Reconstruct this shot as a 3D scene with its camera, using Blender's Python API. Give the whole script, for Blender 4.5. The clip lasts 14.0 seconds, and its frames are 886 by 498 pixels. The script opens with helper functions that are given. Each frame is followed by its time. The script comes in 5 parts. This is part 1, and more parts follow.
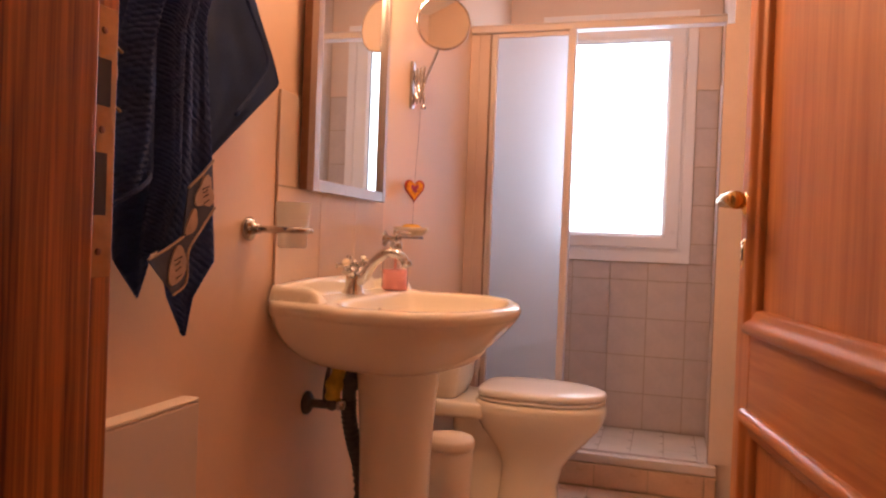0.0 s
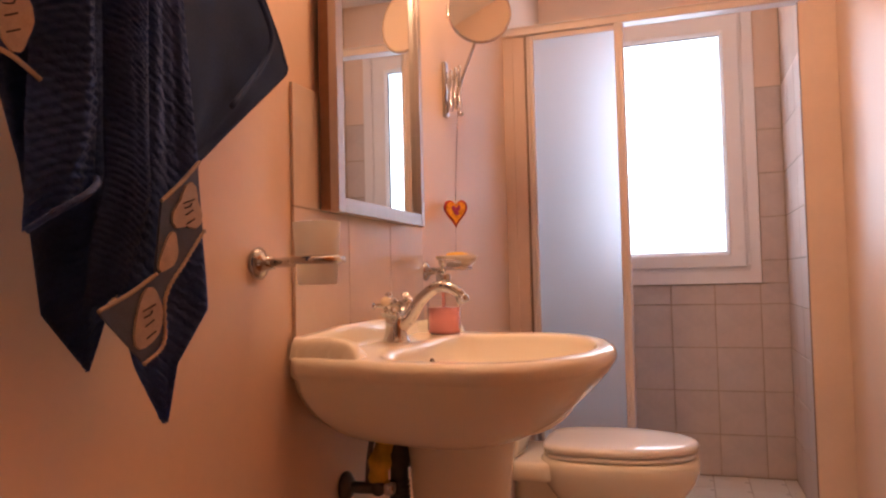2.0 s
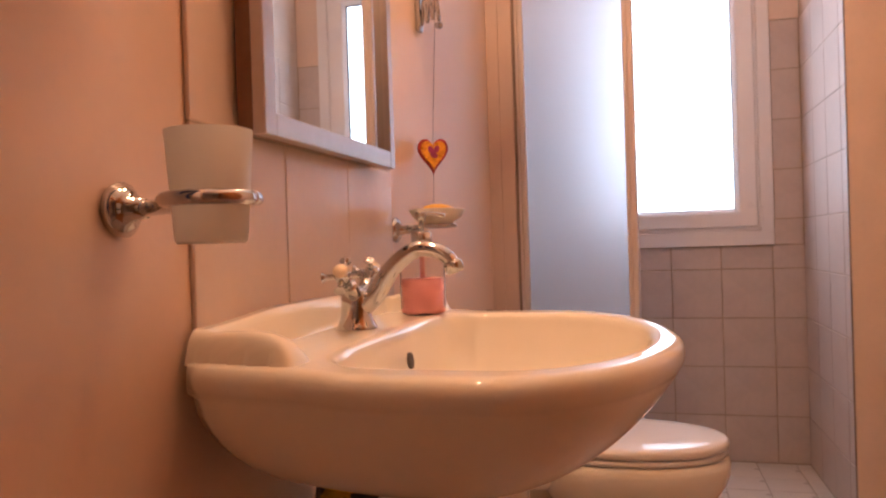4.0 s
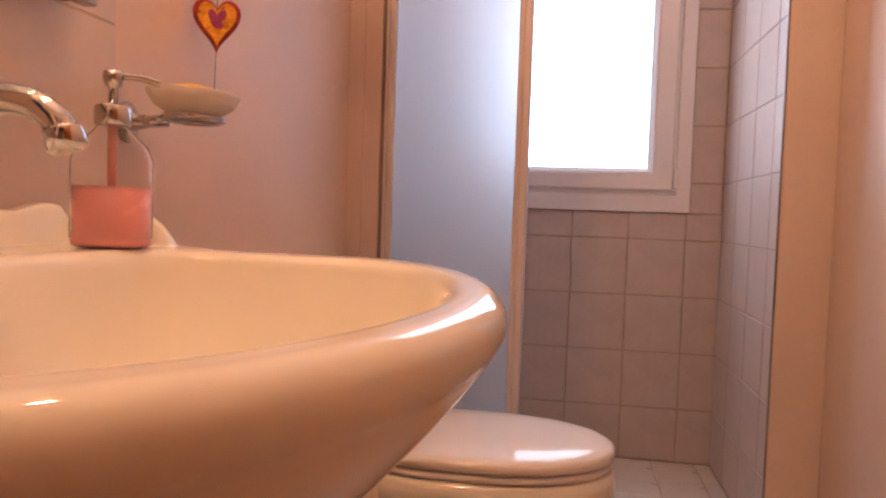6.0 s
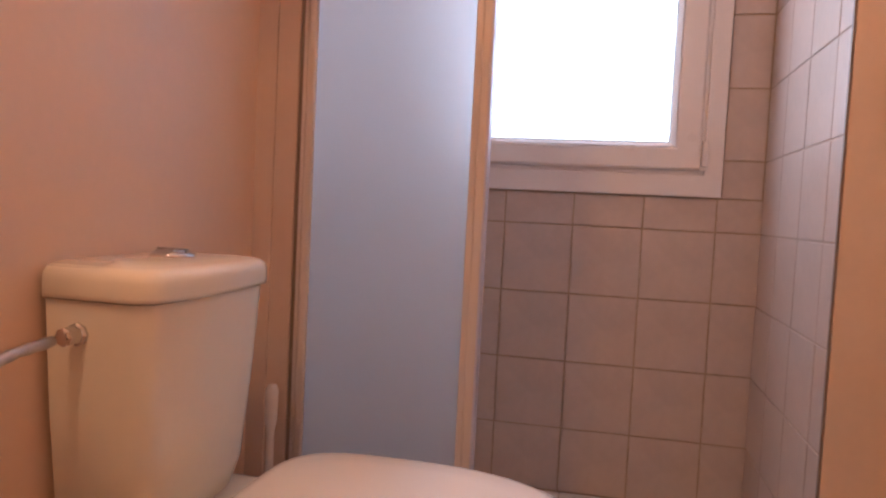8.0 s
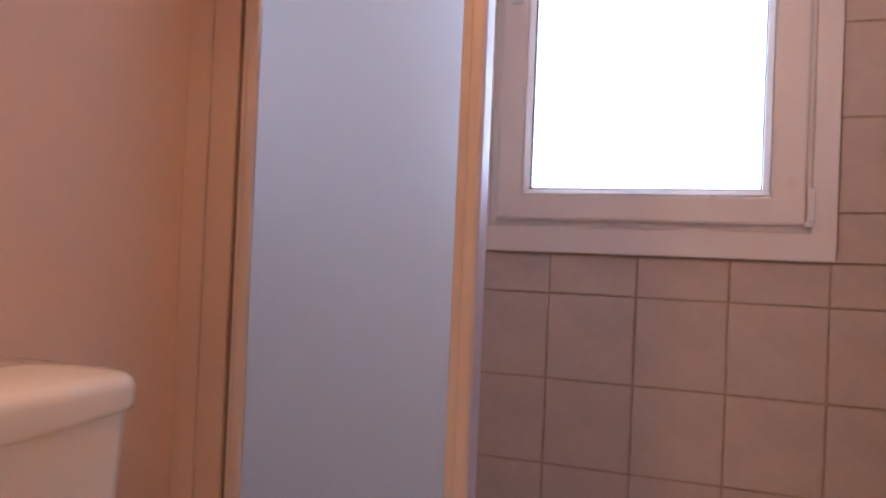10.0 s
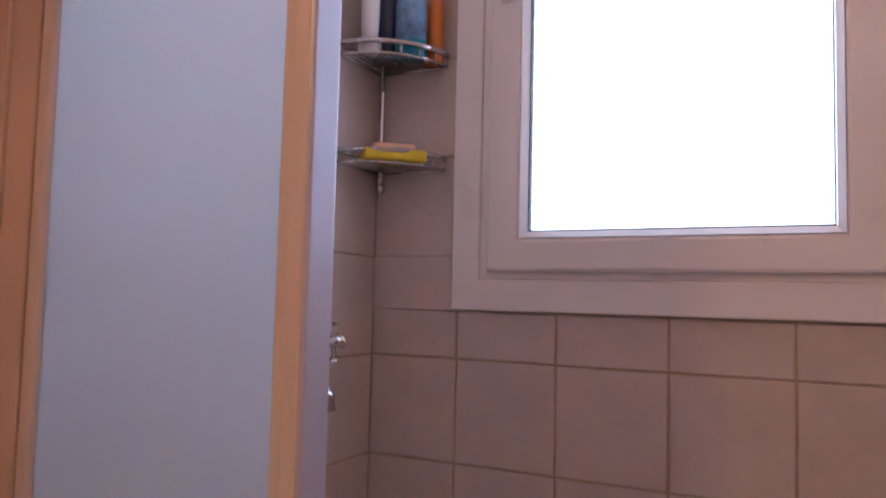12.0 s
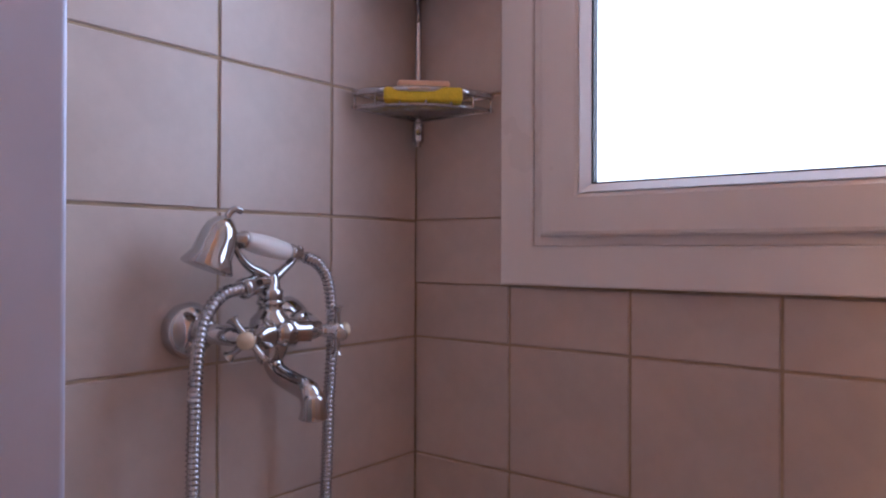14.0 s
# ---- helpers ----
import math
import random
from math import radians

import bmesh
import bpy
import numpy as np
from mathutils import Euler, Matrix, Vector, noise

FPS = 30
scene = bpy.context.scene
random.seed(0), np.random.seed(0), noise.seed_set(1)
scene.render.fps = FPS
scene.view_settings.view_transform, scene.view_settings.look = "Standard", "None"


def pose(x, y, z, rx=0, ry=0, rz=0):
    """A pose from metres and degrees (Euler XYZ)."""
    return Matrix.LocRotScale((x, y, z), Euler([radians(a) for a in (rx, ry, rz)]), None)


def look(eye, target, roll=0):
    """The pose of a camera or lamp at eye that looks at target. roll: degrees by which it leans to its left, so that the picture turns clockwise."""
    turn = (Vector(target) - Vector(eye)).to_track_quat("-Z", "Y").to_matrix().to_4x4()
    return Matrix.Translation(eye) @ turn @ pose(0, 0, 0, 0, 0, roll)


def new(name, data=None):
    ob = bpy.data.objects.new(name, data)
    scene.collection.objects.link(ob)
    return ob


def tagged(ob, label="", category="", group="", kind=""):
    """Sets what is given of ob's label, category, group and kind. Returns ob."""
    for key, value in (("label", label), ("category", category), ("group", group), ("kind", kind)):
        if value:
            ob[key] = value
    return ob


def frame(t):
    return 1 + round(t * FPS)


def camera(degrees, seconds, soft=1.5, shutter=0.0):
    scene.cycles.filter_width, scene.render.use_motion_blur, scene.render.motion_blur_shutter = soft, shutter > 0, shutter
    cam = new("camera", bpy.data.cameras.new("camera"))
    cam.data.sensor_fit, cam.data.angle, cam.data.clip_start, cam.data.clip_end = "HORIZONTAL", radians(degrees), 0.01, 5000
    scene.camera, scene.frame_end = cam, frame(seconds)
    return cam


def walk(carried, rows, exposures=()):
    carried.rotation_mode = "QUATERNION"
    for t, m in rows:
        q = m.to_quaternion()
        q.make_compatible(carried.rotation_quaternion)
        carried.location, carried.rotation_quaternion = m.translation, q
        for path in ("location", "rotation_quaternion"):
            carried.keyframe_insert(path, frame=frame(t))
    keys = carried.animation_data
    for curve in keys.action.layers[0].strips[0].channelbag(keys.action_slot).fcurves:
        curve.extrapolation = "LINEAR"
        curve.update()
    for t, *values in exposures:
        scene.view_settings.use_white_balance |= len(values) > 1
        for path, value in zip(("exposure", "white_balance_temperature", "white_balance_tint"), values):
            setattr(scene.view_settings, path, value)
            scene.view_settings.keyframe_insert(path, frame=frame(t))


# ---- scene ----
cam = camera(62.2, 14.0, soft=2.3)
PATH = [
    (0, (0.875, -1.022, 1.024), (0.294, 0.892, 0.999), 2.2),
    (0.5, (0.831, -0.954, 1.028), (0.255, 0.961, 1.039), 1.5),
    (1, (0.775, -0.861, 1.02), (0.189, 1.05, 1.069), 0.5),
    (1.5, (0.715, -0.761, 1.013), (0.113, 1.145, 1.08), -0.3),
    (2, (0.663, -0.653, 1.0), (0.038, 1.245, 1.081), -1.4),
    (4.5, (0.479, -0.08, 0.982), (0.004, 1.862, 0.943), -1.0),
    (5, (0.489, 0.063, 0.953), (0.084, 2.02, 0.895), 0.3),
    (5.5, (0.521, 0.188, 0.934), (0.172, 2.155, 0.853), 1.3),
    (6, (0.567, 0.321, 0.916), (0.243, 2.292, 0.82), 1.9),
    (6.5, (0.6, 0.459, 0.903), (0.283, 2.43, 0.784), 2.6),
    (7, (0.66, 0.589, 0.879), (0.302, 2.553, 0.758), 2.2),
    (7.1, (0.662, 0.614, 0.879), (0.302, 2.577, 0.751), 2.3),
    (9.5, (0.738, 1.173, 0.884), (0.12, 3.075, 0.868), 2.6),
    (10, (0.737, 1.282, 0.923), (0.065, 3.166, 0.946), 2.4),
    (10.5, (0.764, 1.395, 0.940), (0.026, 3.245, 1.015), 2.6),
    (11, (0.786, 1.504, 0.933), (0.002, 3.338, 1.075), 2.5),
    (11.5, (0.792, 1.605, 0.949), (-0.025, 3.423, 1.105), 1.9),
    (12, (0.817, 1.703, 0.968), (-0.087, 3.482, 1.101), 1.4),
    (12.5, (0.817, 1.792, 0.984), (-0.171, 3.528, 1.079), 0.8),
    (13, (0.8, 1.859, 0.973), (-0.25, 3.56, 1.059), 1.1),
    (13.5, (0.809, 1.946, 0.978), (-0.337, 3.584, 1.035), 0.7),
    (14, (0.826, 2.027, 0.997), (-0.412, 3.597, 1.004), 0.2),
]
LOOKS = [(0, -0.06, 6640, 16), (1.5, -0.17, 6400, 13), (5, -0.22, 6120, 11), (7, -0.24, 6120, 13), (11, -0.40, 5620, 12), (14, -0.62, 5480, 13)]
walk(cam, [(t, look(eye, target, roll)) for t, eye, target, roll in PATH], LOOKS)

# ---- world and lights ----
world = bpy.data.worlds.new("sky")
scene.world = world
world.use_nodes = True
wn = world.node_tree
sky = wn.nodes.new("ShaderNodeTexSky")
sky.sky_type = 'NISHITA'
sky.sun_disc = False
sky.sun_elevation, sky.sun_rotation = radians(40), radians(200)
wn.links.new(sky.outputs[0], wn.nodes["Background"].inputs[0])
wn.nodes["Background"].inputs[1].default_value = 0.08

WARM = (1.0, 0.545, 0.285)
DAY = (0.74, 0.80, 1.0)


def lamp(name, kind, at, power, colour, size=0.02, aim=None, size_y=None):
    data = bpy.data.lights.new(name, kind)
    data.energy, data.color = power, colour
    if kind == 'AREA':
        data.shape = 'RECTANGLE'
        data.size, data.size_y = size, size_y or size
    else:
        data.shadow_soft_size = size
    ob = new(name, data)
    ob.matrix_world = look(at, aim) if aim else Matrix.Translation(at)
    return ob


# the two bulbs over the mirror, the daylight in the window opening
lamp("mirror_bulb", 'POINT', (0.19, 0.62, 1.97), 14.8, WARM, 0.034)
lamp("mirror_bulb", 'POINT', (0.19, 0.99, 1.97), 14.8, WARM, 0.034)
lamp("window_daylight", 'AREA', (0.594, 3.03, 1.60), 8.6, DAY, 0.60, (0.594, 0, 1.60), 1.12)


# ---- materials ----
def material(name, base, rough=0.5, metal=0.0, vary=0.08, scale=6.0, fine=60.0, bump=0.0, bump_scale=200.0, coat=0.0, per_object=0.0, tint=None, wear=0.0):
    m = bpy.data.materials.new(name)
    m.use_nodes = True
    nt = m.node_tree
    b = nt.nodes["Principled BSDF"]
    b.inputs["Metallic"].default_value = metal
    b.inputs["Coat Weight"].default_value = coat
    b.inputs["Coat Roughness"].default_value = 0.08
    co = nt.nodes.new("ShaderNodeTexCoord")
    big, small = nt.nodes.new("ShaderNodeTexNoise"), nt.nodes.new("ShaderNodeTexNoise")
    for n, s in ((big, scale), (small, fine)):
        n.inputs["Scale"].default_value = s
        n.inputs["Detail"].default_value = 4
        nt.links.new(co.outputs["Object"], n.inputs["Vector"])
    add = nt.nodes.new("ShaderNodeMath")
    add.operation = 'MULTIPLY_ADD'
    nt.links.new(small.outputs["Fac"], add.inputs[0])
    add.inputs[1].default_value = 0.45
    nt.links.new(big.outputs["Fac"], add.inputs[2])
    last = add
    if per_object:
        info = nt.nodes.new("ShaderNodeObjectInfo")
        more = nt.nodes.new("ShaderNodeMath")
        more.operation = 'MULTIPLY_ADD'
        nt.links.new(info.outputs["Random"], more.inputs[0])
        more.inputs[1].default_value = per_object
        nt.links.new(add.outputs[0], more.inputs[2])
        last = more
    ramp = nt.nodes.new("ShaderNodeMapRange")
    ramp.inputs["From Min"].default_value, ramp.inputs["From Max"].default_value = 0.45, 1.0 + per_object
    nt.links.new(last.outputs[0], ramp.inputs["Value"])
    mix = nt.nodes.new("ShaderNodeMix")
    mix.data_type = 'RGBA'
    t = tint or base
    mix.inputs["A"].default_value = (*[max(0, c * (1 - vary)) for c in base], 1)
    mix.inputs["B"].default_value = (*[min(1, c * (1 + vary)) for c in t], 1)
    nt.links.new(ramp.outputs[0], mix.inputs["Factor"])
    nt.links.new(mix.outputs["Result"], b.inputs["Base Color"])
    rr = nt.nodes.new("ShaderNodeMapRange")
    rr.inputs["From Min"].default_value, rr.inputs["From Max"].default_value = 0.3, 0.7
    rr.inputs["To Min"].default_value, rr.inputs["To Max"].default_value = rough * 0.85, min(1, rough * 1.15 + wear)
    nt.links.new(big.outputs["Fac"], rr.inputs["Value"])
    nt.links.new(rr.outputs[0], b.inputs["Roughness"])
    if bump:
        bn, bp = nt.nodes.new("ShaderNodeTexNoise"), nt.nodes.new("ShaderNodeBump")
        bn.inputs["Scale"].default_value = bump_scale
        bn.inputs["Detail"].default_value = 3
        nt.links.new(co.outputs["Object"], bn.inputs["Vector"])
        nt.links.new(bn.outputs["Fac"], bp.inputs["Height"])
        bp.inputs["Strength"].default_value = bump
        bp.inputs["Distance"].default_value = 0.002
        nt.links.new(bp.outputs[0], b.inputs["Normal"])
    return m


def wood(name, light, dark, across, rough=0.35):
    """Varnished pine with upright grain; across: the stretch of the grain, x, y, z."""
    m = bpy.data.materials.new(name)
    m.use_nodes = True
    nt = m.node_tree
    b = nt.nodes["Principled BSDF"]
    co, mp = nt.nodes.new("ShaderNodeTexCoord"), nt.nodes.new("ShaderNodeMapping")
    mp.inputs["Scale"].default_value = across
    nt.links.new(co.outputs["Object"], mp.inputs["Vector"])
    n1, n2 = nt.nodes.new("ShaderNodeTexNoise"), nt.nodes.new("ShaderNodeTexNoise")
    for n, s in ((n1, 1.0), (n2, 5.0)):
        n.inputs["Scale"].default_value = s
        n.inputs["Detail"].default_value = 5
        n.inputs["Distortion"].default_value = 0.4
        nt.links.new(mp.outputs[0], n.inputs["Vector"])
    add = nt.nodes.new("ShaderNodeMath")
    add.operation = 'MULTIPLY_ADD'
    add.inputs[1].default_value = 0.5
    nt.links.new(n2.outputs["Fac"], add.inputs[0])
    nt.links.new(n1.outputs["Fac"], add.inputs[2])
    rp = nt.nodes.new("ShaderNodeValToRGB")
    rp.color_ramp.elements[0].position, rp.color_ramp.elements[0].color = 0.55, (*dark, 1)
    rp.color_ramp.elements[1].position, rp.color_ramp.elements[1].color = 0.92, (*light, 1)
    nt.links.new(add.outputs[0], rp.inputs["Fac"])
    nt.links.new(rp.outputs[0], b.inputs["Base Color"])
    b.inputs["Roughness"].default_value = rough
    b.inputs["Coat Weight"].default_value = 0.3
    b.inputs["Coat Roughness"].default_value = 0.2
    bp = nt.nodes.new("ShaderNodeBump")
    bp.inputs["Strength"].default_value, bp.inputs["Distance"].default_value = 0.15, 0.001
    nt.links.new(add.outputs[0], bp.inputs["Height"])
    nt.links.new(bp.outputs[0], b.inputs["Normal"])
    return m


def glass(name, colour, rough, ior=1.45):
    m = bpy.data.materials.new(name)
    m.use_nodes = True
    b = m.node_tree.nodes["Principled BSDF"]
    b.inputs["Base Color"].default_value = (*colour, 1)
    b.inputs["Transmission Weight"].default_value = 1.0
    b.inputs["Roughness"].default_value = rough
    b.inputs["IOR"].default_value = ior
    return m


def glow(name, colour, strength):
    m = bpy.data.materials.new(name)
    m.use_nodes = True
    b = m.node_tree.nodes["Principled BSDF"]
    b.inputs["Base Color"].default_value = (0.8, 0.8, 0.8, 1)
    b.inputs["Emission Color"].default_value = (*colour, 1)
    b.inputs["Emission Strength"].default_value = strength
    return m


def frosted(name, colour=(0.78, 0.80, 0.82), through_=(0.85, 0.87, 0.9), share=0.72):
    """A sheet of frosted plastic: part scattering through, part reflecting."""
    m = bpy.data.materials.new(name)
    m.use_nodes = True
    nt = m.node_tree
    out = nt.nodes["Material Output"]
    b = nt.nodes["Principled BSDF"]
    b.inputs["Base Color"].default_value = (*colour, 1)
    b.inputs["Roughness"].default_value = 0.45
    tr, rf, m1, m2 = (nt.nodes.new(k) for k in ("ShaderNodeBsdfTranslucent", "ShaderNodeBsdfRefraction", "ShaderNodeMixShader", "ShaderNodeMixShader"))
    tr.inputs["Color"].default_value = (*through_, 1)
    rf.inputs["Color"].default_value = (*through_, 1)
    rf.inputs["Roughness"].default_value = 0.85
    rf.inputs["IOR"].default_value = 1.25
    m1.inputs[0].default_value = 0.70
    nt.links.new(tr.outputs[0], m1.inputs[1])
    nt.links.new(rf.outputs[0], m1.inputs[2])
    m2.inputs[0].default_value = share
    nt.links.new(b.outputs[0], m2.inputs[1])
    nt.links.new(m1.outputs[0], m2.inputs[2])
    co, n, bp = nt.nodes.new("ShaderNodeTexCoord"), nt.nodes.new("ShaderNodeTexNoise"), nt.nodes.new("ShaderNodeBump")
    n.inputs["Scale"].default_value = 350
    nt.links.new(co.outputs["Object"], n.inputs["Vector"])
    nt.links.new(n.outputs["Fac"], bp.inputs["Height"])
    bp.inputs["Strength"].default_value, bp.inputs["Distance"].default_value = 0.3, 0.001
    nt.links.new(bp.outputs[0], b.inputs["Normal"])
    nt.links.new(m2.outputs[0], out.inputs["Surface"])
    return m


PAINT = material("cream_wall_paint", (0.77, 0.585, 0.46), 0.40, vary=0.03, scale=3, bump=0.12, bump_scale=90)
CEIL = material("white_ceiling_paint", (0.84, 0.80, 0.75), 0.7, vary=0.03)
TILE = material("beige_wall_tile", (0.60, 0.50, 0.45), 0.32, vary=0.10, scale=9, fine=45, bump=0.12, bump_scale=45, per_object=0.12)
TILEW = material("cream_glazed_tile", (0.74, 0.62, 0.54), 0.22, vary=0.05, scale=8, per_object=0.2, bump=0.05, bump_scale=40)
GROUT = material("ochre_tile_grout", (0.47, 0.36, 0.25), 0.85, vary=0.2, scale=20, fine=200)
FLOORT = material("terracotta_floor_tile", (0.62, 0.43, 0.31), 0.30, vary=0.15, scale=9, per_object=0.25)
SHOWERF = material("white_shower_floor_tile", (0.72, 0.66, 0.6), 0.3, vary=0.06, per_object=0.2)
PVC = material("white_window_plastic", (0.84, 0.79, 0.77), 0.30, vary=0.02, scale=3)
CERAMIC = material("white_sanitary_ceramic", (0.84, 0.80, 0.70), 0.04, vary=0.015, scale=3)
SEATP = material("white_toilet_lid_plastic", (0.82, 0.79, 0.75), 0.13, vary=0.015, scale=3)
CHROME = material("chrome", (0.55, 0.55, 0.56), 0.055, metal=1.0, vary=0.03, scale=12)
STEEL = material("dull_grey_steel_hose", (0.52, 0.52, 0.54), 0.3, metal=1.0, vary=0.08, scale=30)
BRASS = material("polished_brass", (0.80, 0.56, 0.22), 0.15, metal=1.0, vary=0.08, scale=20)
WHITEAL = material("white_lacquered_aluminium", (0.64, 0.575, 0.56), 0.33, vary=0.02)
# cream lacquer darkened in its colour for the shadow on the wall profile
SHADELACQ = material("shade_toned_cream_lacquer", (0.62, 0.49, 0.43), 0.4, vary=0.03, scale=3)
SILVER = material("brushed_aluminium", (0.56, 0.57, 0.70), 0.42, metal=0.35, vary=0.04, scale=20)
# window rubber; also the painted shade inside small holes
DARKGAP = material("dark_rubber_and_hole_shade", (0.06, 0.05, 0.05), 0.6, vary=0.1)
PINE = wood("varnished_pine_door", (0.60, 0.265, 0.095), (0.42, 0.15, 0.045), (26, 26, 1.3))
PINEH = wood("varnished_pine_rail", (0.60, 0.265, 0.095), (0.42, 0.15, 0.045), (26, 1.3, 26))
PINED = wood("dark_varnished_frame", (0.66, 0.24, 0.05), (0.11, 0.028, 0.006), (55, 55, 1.2))
BROWNW = material("brown_stained_cabinet_side", (0.22, 0.11, 0.06), 0.4, vary=0.15, scale=15)
FROST = frosted("frosted_acrylic", (0.62, 0.64, 0.68), (0.88, 0.90, 0.935), 0.82)
CLEAR = glass("clear_window_glass", (1, 1, 1), 0.0, 1.02)
MIRROR = material("mirror_glass", (0.86, 0.88, 0.86), 0.005, metal=1.0, vary=0.0)
SKYLIGHT = glow("bright_overcast_sky", (0.80, 0.96, 1.0), 1.6)
SEAL = material("brown_rubber_seal", (0.26, 0.20, 0.17), 0.6, vary=0.1)
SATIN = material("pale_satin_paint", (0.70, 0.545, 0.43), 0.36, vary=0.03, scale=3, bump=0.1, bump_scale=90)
GROUTL = material("pale_floor_grout", (0.52, 0.45, 0.38), 0.8, vary=0.15, scale=20, fine=200)
BLACK = material("black_plastic", (0.02, 0.02, 0.022), 0.4)


# ---- mesh helpers ----
def part(name, bm, mat, parent=None, label="", smooth=False, kind=""):
    me = bpy.data.meshes.new(name)
    bmesh.ops.recalc_face_normals(bm, faces=bm.faces)
    bm.to_mesh(me)
    bm.free()
    me.materials.append(mat)
    if smooth:
        me.shade_smooth()
    ob = new(name, me)
    if parent:
        ob.parent = parent
    return tagged(ob, label=label, kind=kind)


def base(name, at, label, category, group=""):
    ob = new(name)
    ob.empty_display_size = 0.05
    ob.location = at
    bpy.context.view_layer.update()
    return tagged(ob, label=label, category=category, group=group)


def hang(root, *obs):
    """Puts parts built in world places under a thing without moving them."""
    for ob in obs:
        ob.parent = root
        ob.matrix_parent_inverse = root.matrix_basis.inverted()
    return obs[0] if obs else None


def box(lo, hi, bevel=0.0, segs=2):
    bm = bmesh.new()
    bmesh.ops.create_cube(bm, size=1)
    for v in bm.verts:
        v.co = Vector([l + (h - l) * (c + 0.5) for l, h, c in zip(lo, hi, v.co)])
    if bevel:
        bmesh.ops.bevel(bm, geom=bm.edges[:], offset=bevel, segments=segs, affect='EDGES', profile=0.5)
    return bm


def join(*bms):
    out = bmesh.new()
    for b in bms:
        me = bpy.data.meshes.new("tmp")
        b.to_mesh(me)
        b.free()
        out.from_mesh(me)
        bpy.data.meshes.remove(me)
    return out


def rings(loops, close_start=True, close_end=True):
    """A skin over loops of equal length."""
    bm = bmesh.new()
    vs = [[bm.verts.new(p) for p in loop] for loop in loops]
    n = len(vs[0])
    for a, b in zip(vs, vs[1:]):
        for i in range(n):
            bm.faces.new((a[i], a[(i + 1) % n], b[(i + 1) % n], b[i]))
    if close_start:
        bm.faces.new(vs[0])
    if close_end:
        bm.faces.new(vs[-1])
    return bm


def lathe(profile, at=(0, 0, 0), axis=(0, 0, 1), n=24):
    """A turned body: profile rows of radius and height along the axis."""
    q = Vector((0, 0, 1)).rotation_difference(Vector(axis)).to_matrix()
    loops = []
    for r, h in profile:
        loops.append([Vector(at) + q @ Vector((max(r, 1e-4) * math.cos(2 * math.pi * i / n), max(r, 1e-4) * math.sin(2 * math.pi * i / n), h)) for i in range(n)])
    return rings(loops)


def smooth_path(pts, per=8):
    """A Catmull-Rom line through the points."""
    p = [Vector(q) for q in pts]
    p = [p[0] * 2 - p[1]] + p + [p[-1] * 2 - p[-2]]
    out = []
    for i in range(1, len(p) - 2):
        for k in range(per):
            t = k / per
            out.append(0.5 * ((2 * p[i]) + (p[i + 1] - p[i - 1]) * t + (2 * p[i - 1] - 5 * p[i] + 4 * p[i + 1] - p[i + 2]) * t * t + (3 * p[i] - p[i - 1] - 3 * p[i + 1] + p[i + 2]) * t ** 3))
    return out + [p[-2]]


def tube(pts, radius, n=12, per=8, soft=True):
    """A round bar along points; radius a number or a function of the way 0..1."""
    path = smooth_path(pts, per) if soft else [Vector(p) for p in pts]
    loops, up = [], None
    for i, p in enumerate(path):
        d = (path[min(i + 1, len(path) - 1)] - path[max(i - 1, 0)]).normalized()
        if up is None:
            up = d.orthogonal().normalized()
        up = (up - d * up.dot(d)).normalized()
        side = d.cross(up)
        r = radius(i / (len(path) - 1)) if callable(radius) else radius
        loops.append([p + up * (r * math.cos(2 * math.pi * k / n)) + side * (r * math.sin(2 * math.pi * k / n)) for k in range(n)])
    return rings(loops)


def S(t):
    t = min(1.0, max(0.0, t))
    return t * t * (3 - 2 * t)


def structure(name, bm, mat, label, smooth=False):
    ob = part(name, bm, mat, None, label, smooth, "structure")
    ob["category"] = name.split("_")[0]
    return ob


# ---- the room ----
ROOM_R, SHOWER_Y, BACK_Y, CEIL_Z, PIER_X = 1.195, 2.195, 3.0, 2.5, 1.105
structure("wall_left", box((-0.14, -0.425, 0), (0, 2.182, CEIL_Z)), PAINT, "cream painted wall behind washbasin and towel")
structure("wall_left_shower", join(box((-0.14, 2.182, 0), (-0.003, 3.0, 1.85)), box((-0.14, 2.182, 1.85), (-0.006, 3.0, CEIL_Z))), GROUT, "tiled shower wall with ochre grout")
structure("wall_left_upper", box((-0.005, 2.182, 1.85), (0.0, 3.0, CEIL_Z)), PAINT, "cream painted strip above the shower tiles")
structure("wall_right", box((ROOM_R, -0.425, 0), (1.33, 3.0, CEIL_Z)), SATIN, "pale glossy wall beside the open door")
structure("wall_pier", join(box((PIER_X + 0.003, SHOWER_Y, 0), (ROOM_R - 0.001, 3.0, CEIL_Z)), box((1.074, 2.186, 0.141), (ROOM_R - 0.001, SHOWER_Y - 0.0005, 1.951))), TILEW, "narrow tiled pier at the shower's side")
structure("wall_window", join(
    box((-0.14, 3.003, 0), (0.235, 3.16, CEIL_Z)), box((0.955, 3.003, 0), (1.33, 3.16, CEIL_Z)),
    box((0.235, 3.003, 0), (0.955, 3.16, 0.99)), box((0.235, 3.003, 2.22), (0.955, 3.16, CEIL_Z))), GROUT, "outer wall with ochre grout behind tiles")
structure("wall_window_upper", join(box((0, 2.999, 1.85), (0.19, 3.0025, CEIL_Z)), box((0.98, 2.999, 1.85), (PIER_X, 3.0025, CEIL_Z)),
    box((0.19, 2.999, 2.26), (0.98, 3.0025, CEIL_Z))), PAINT, "cream painted wall above the shower tiles")
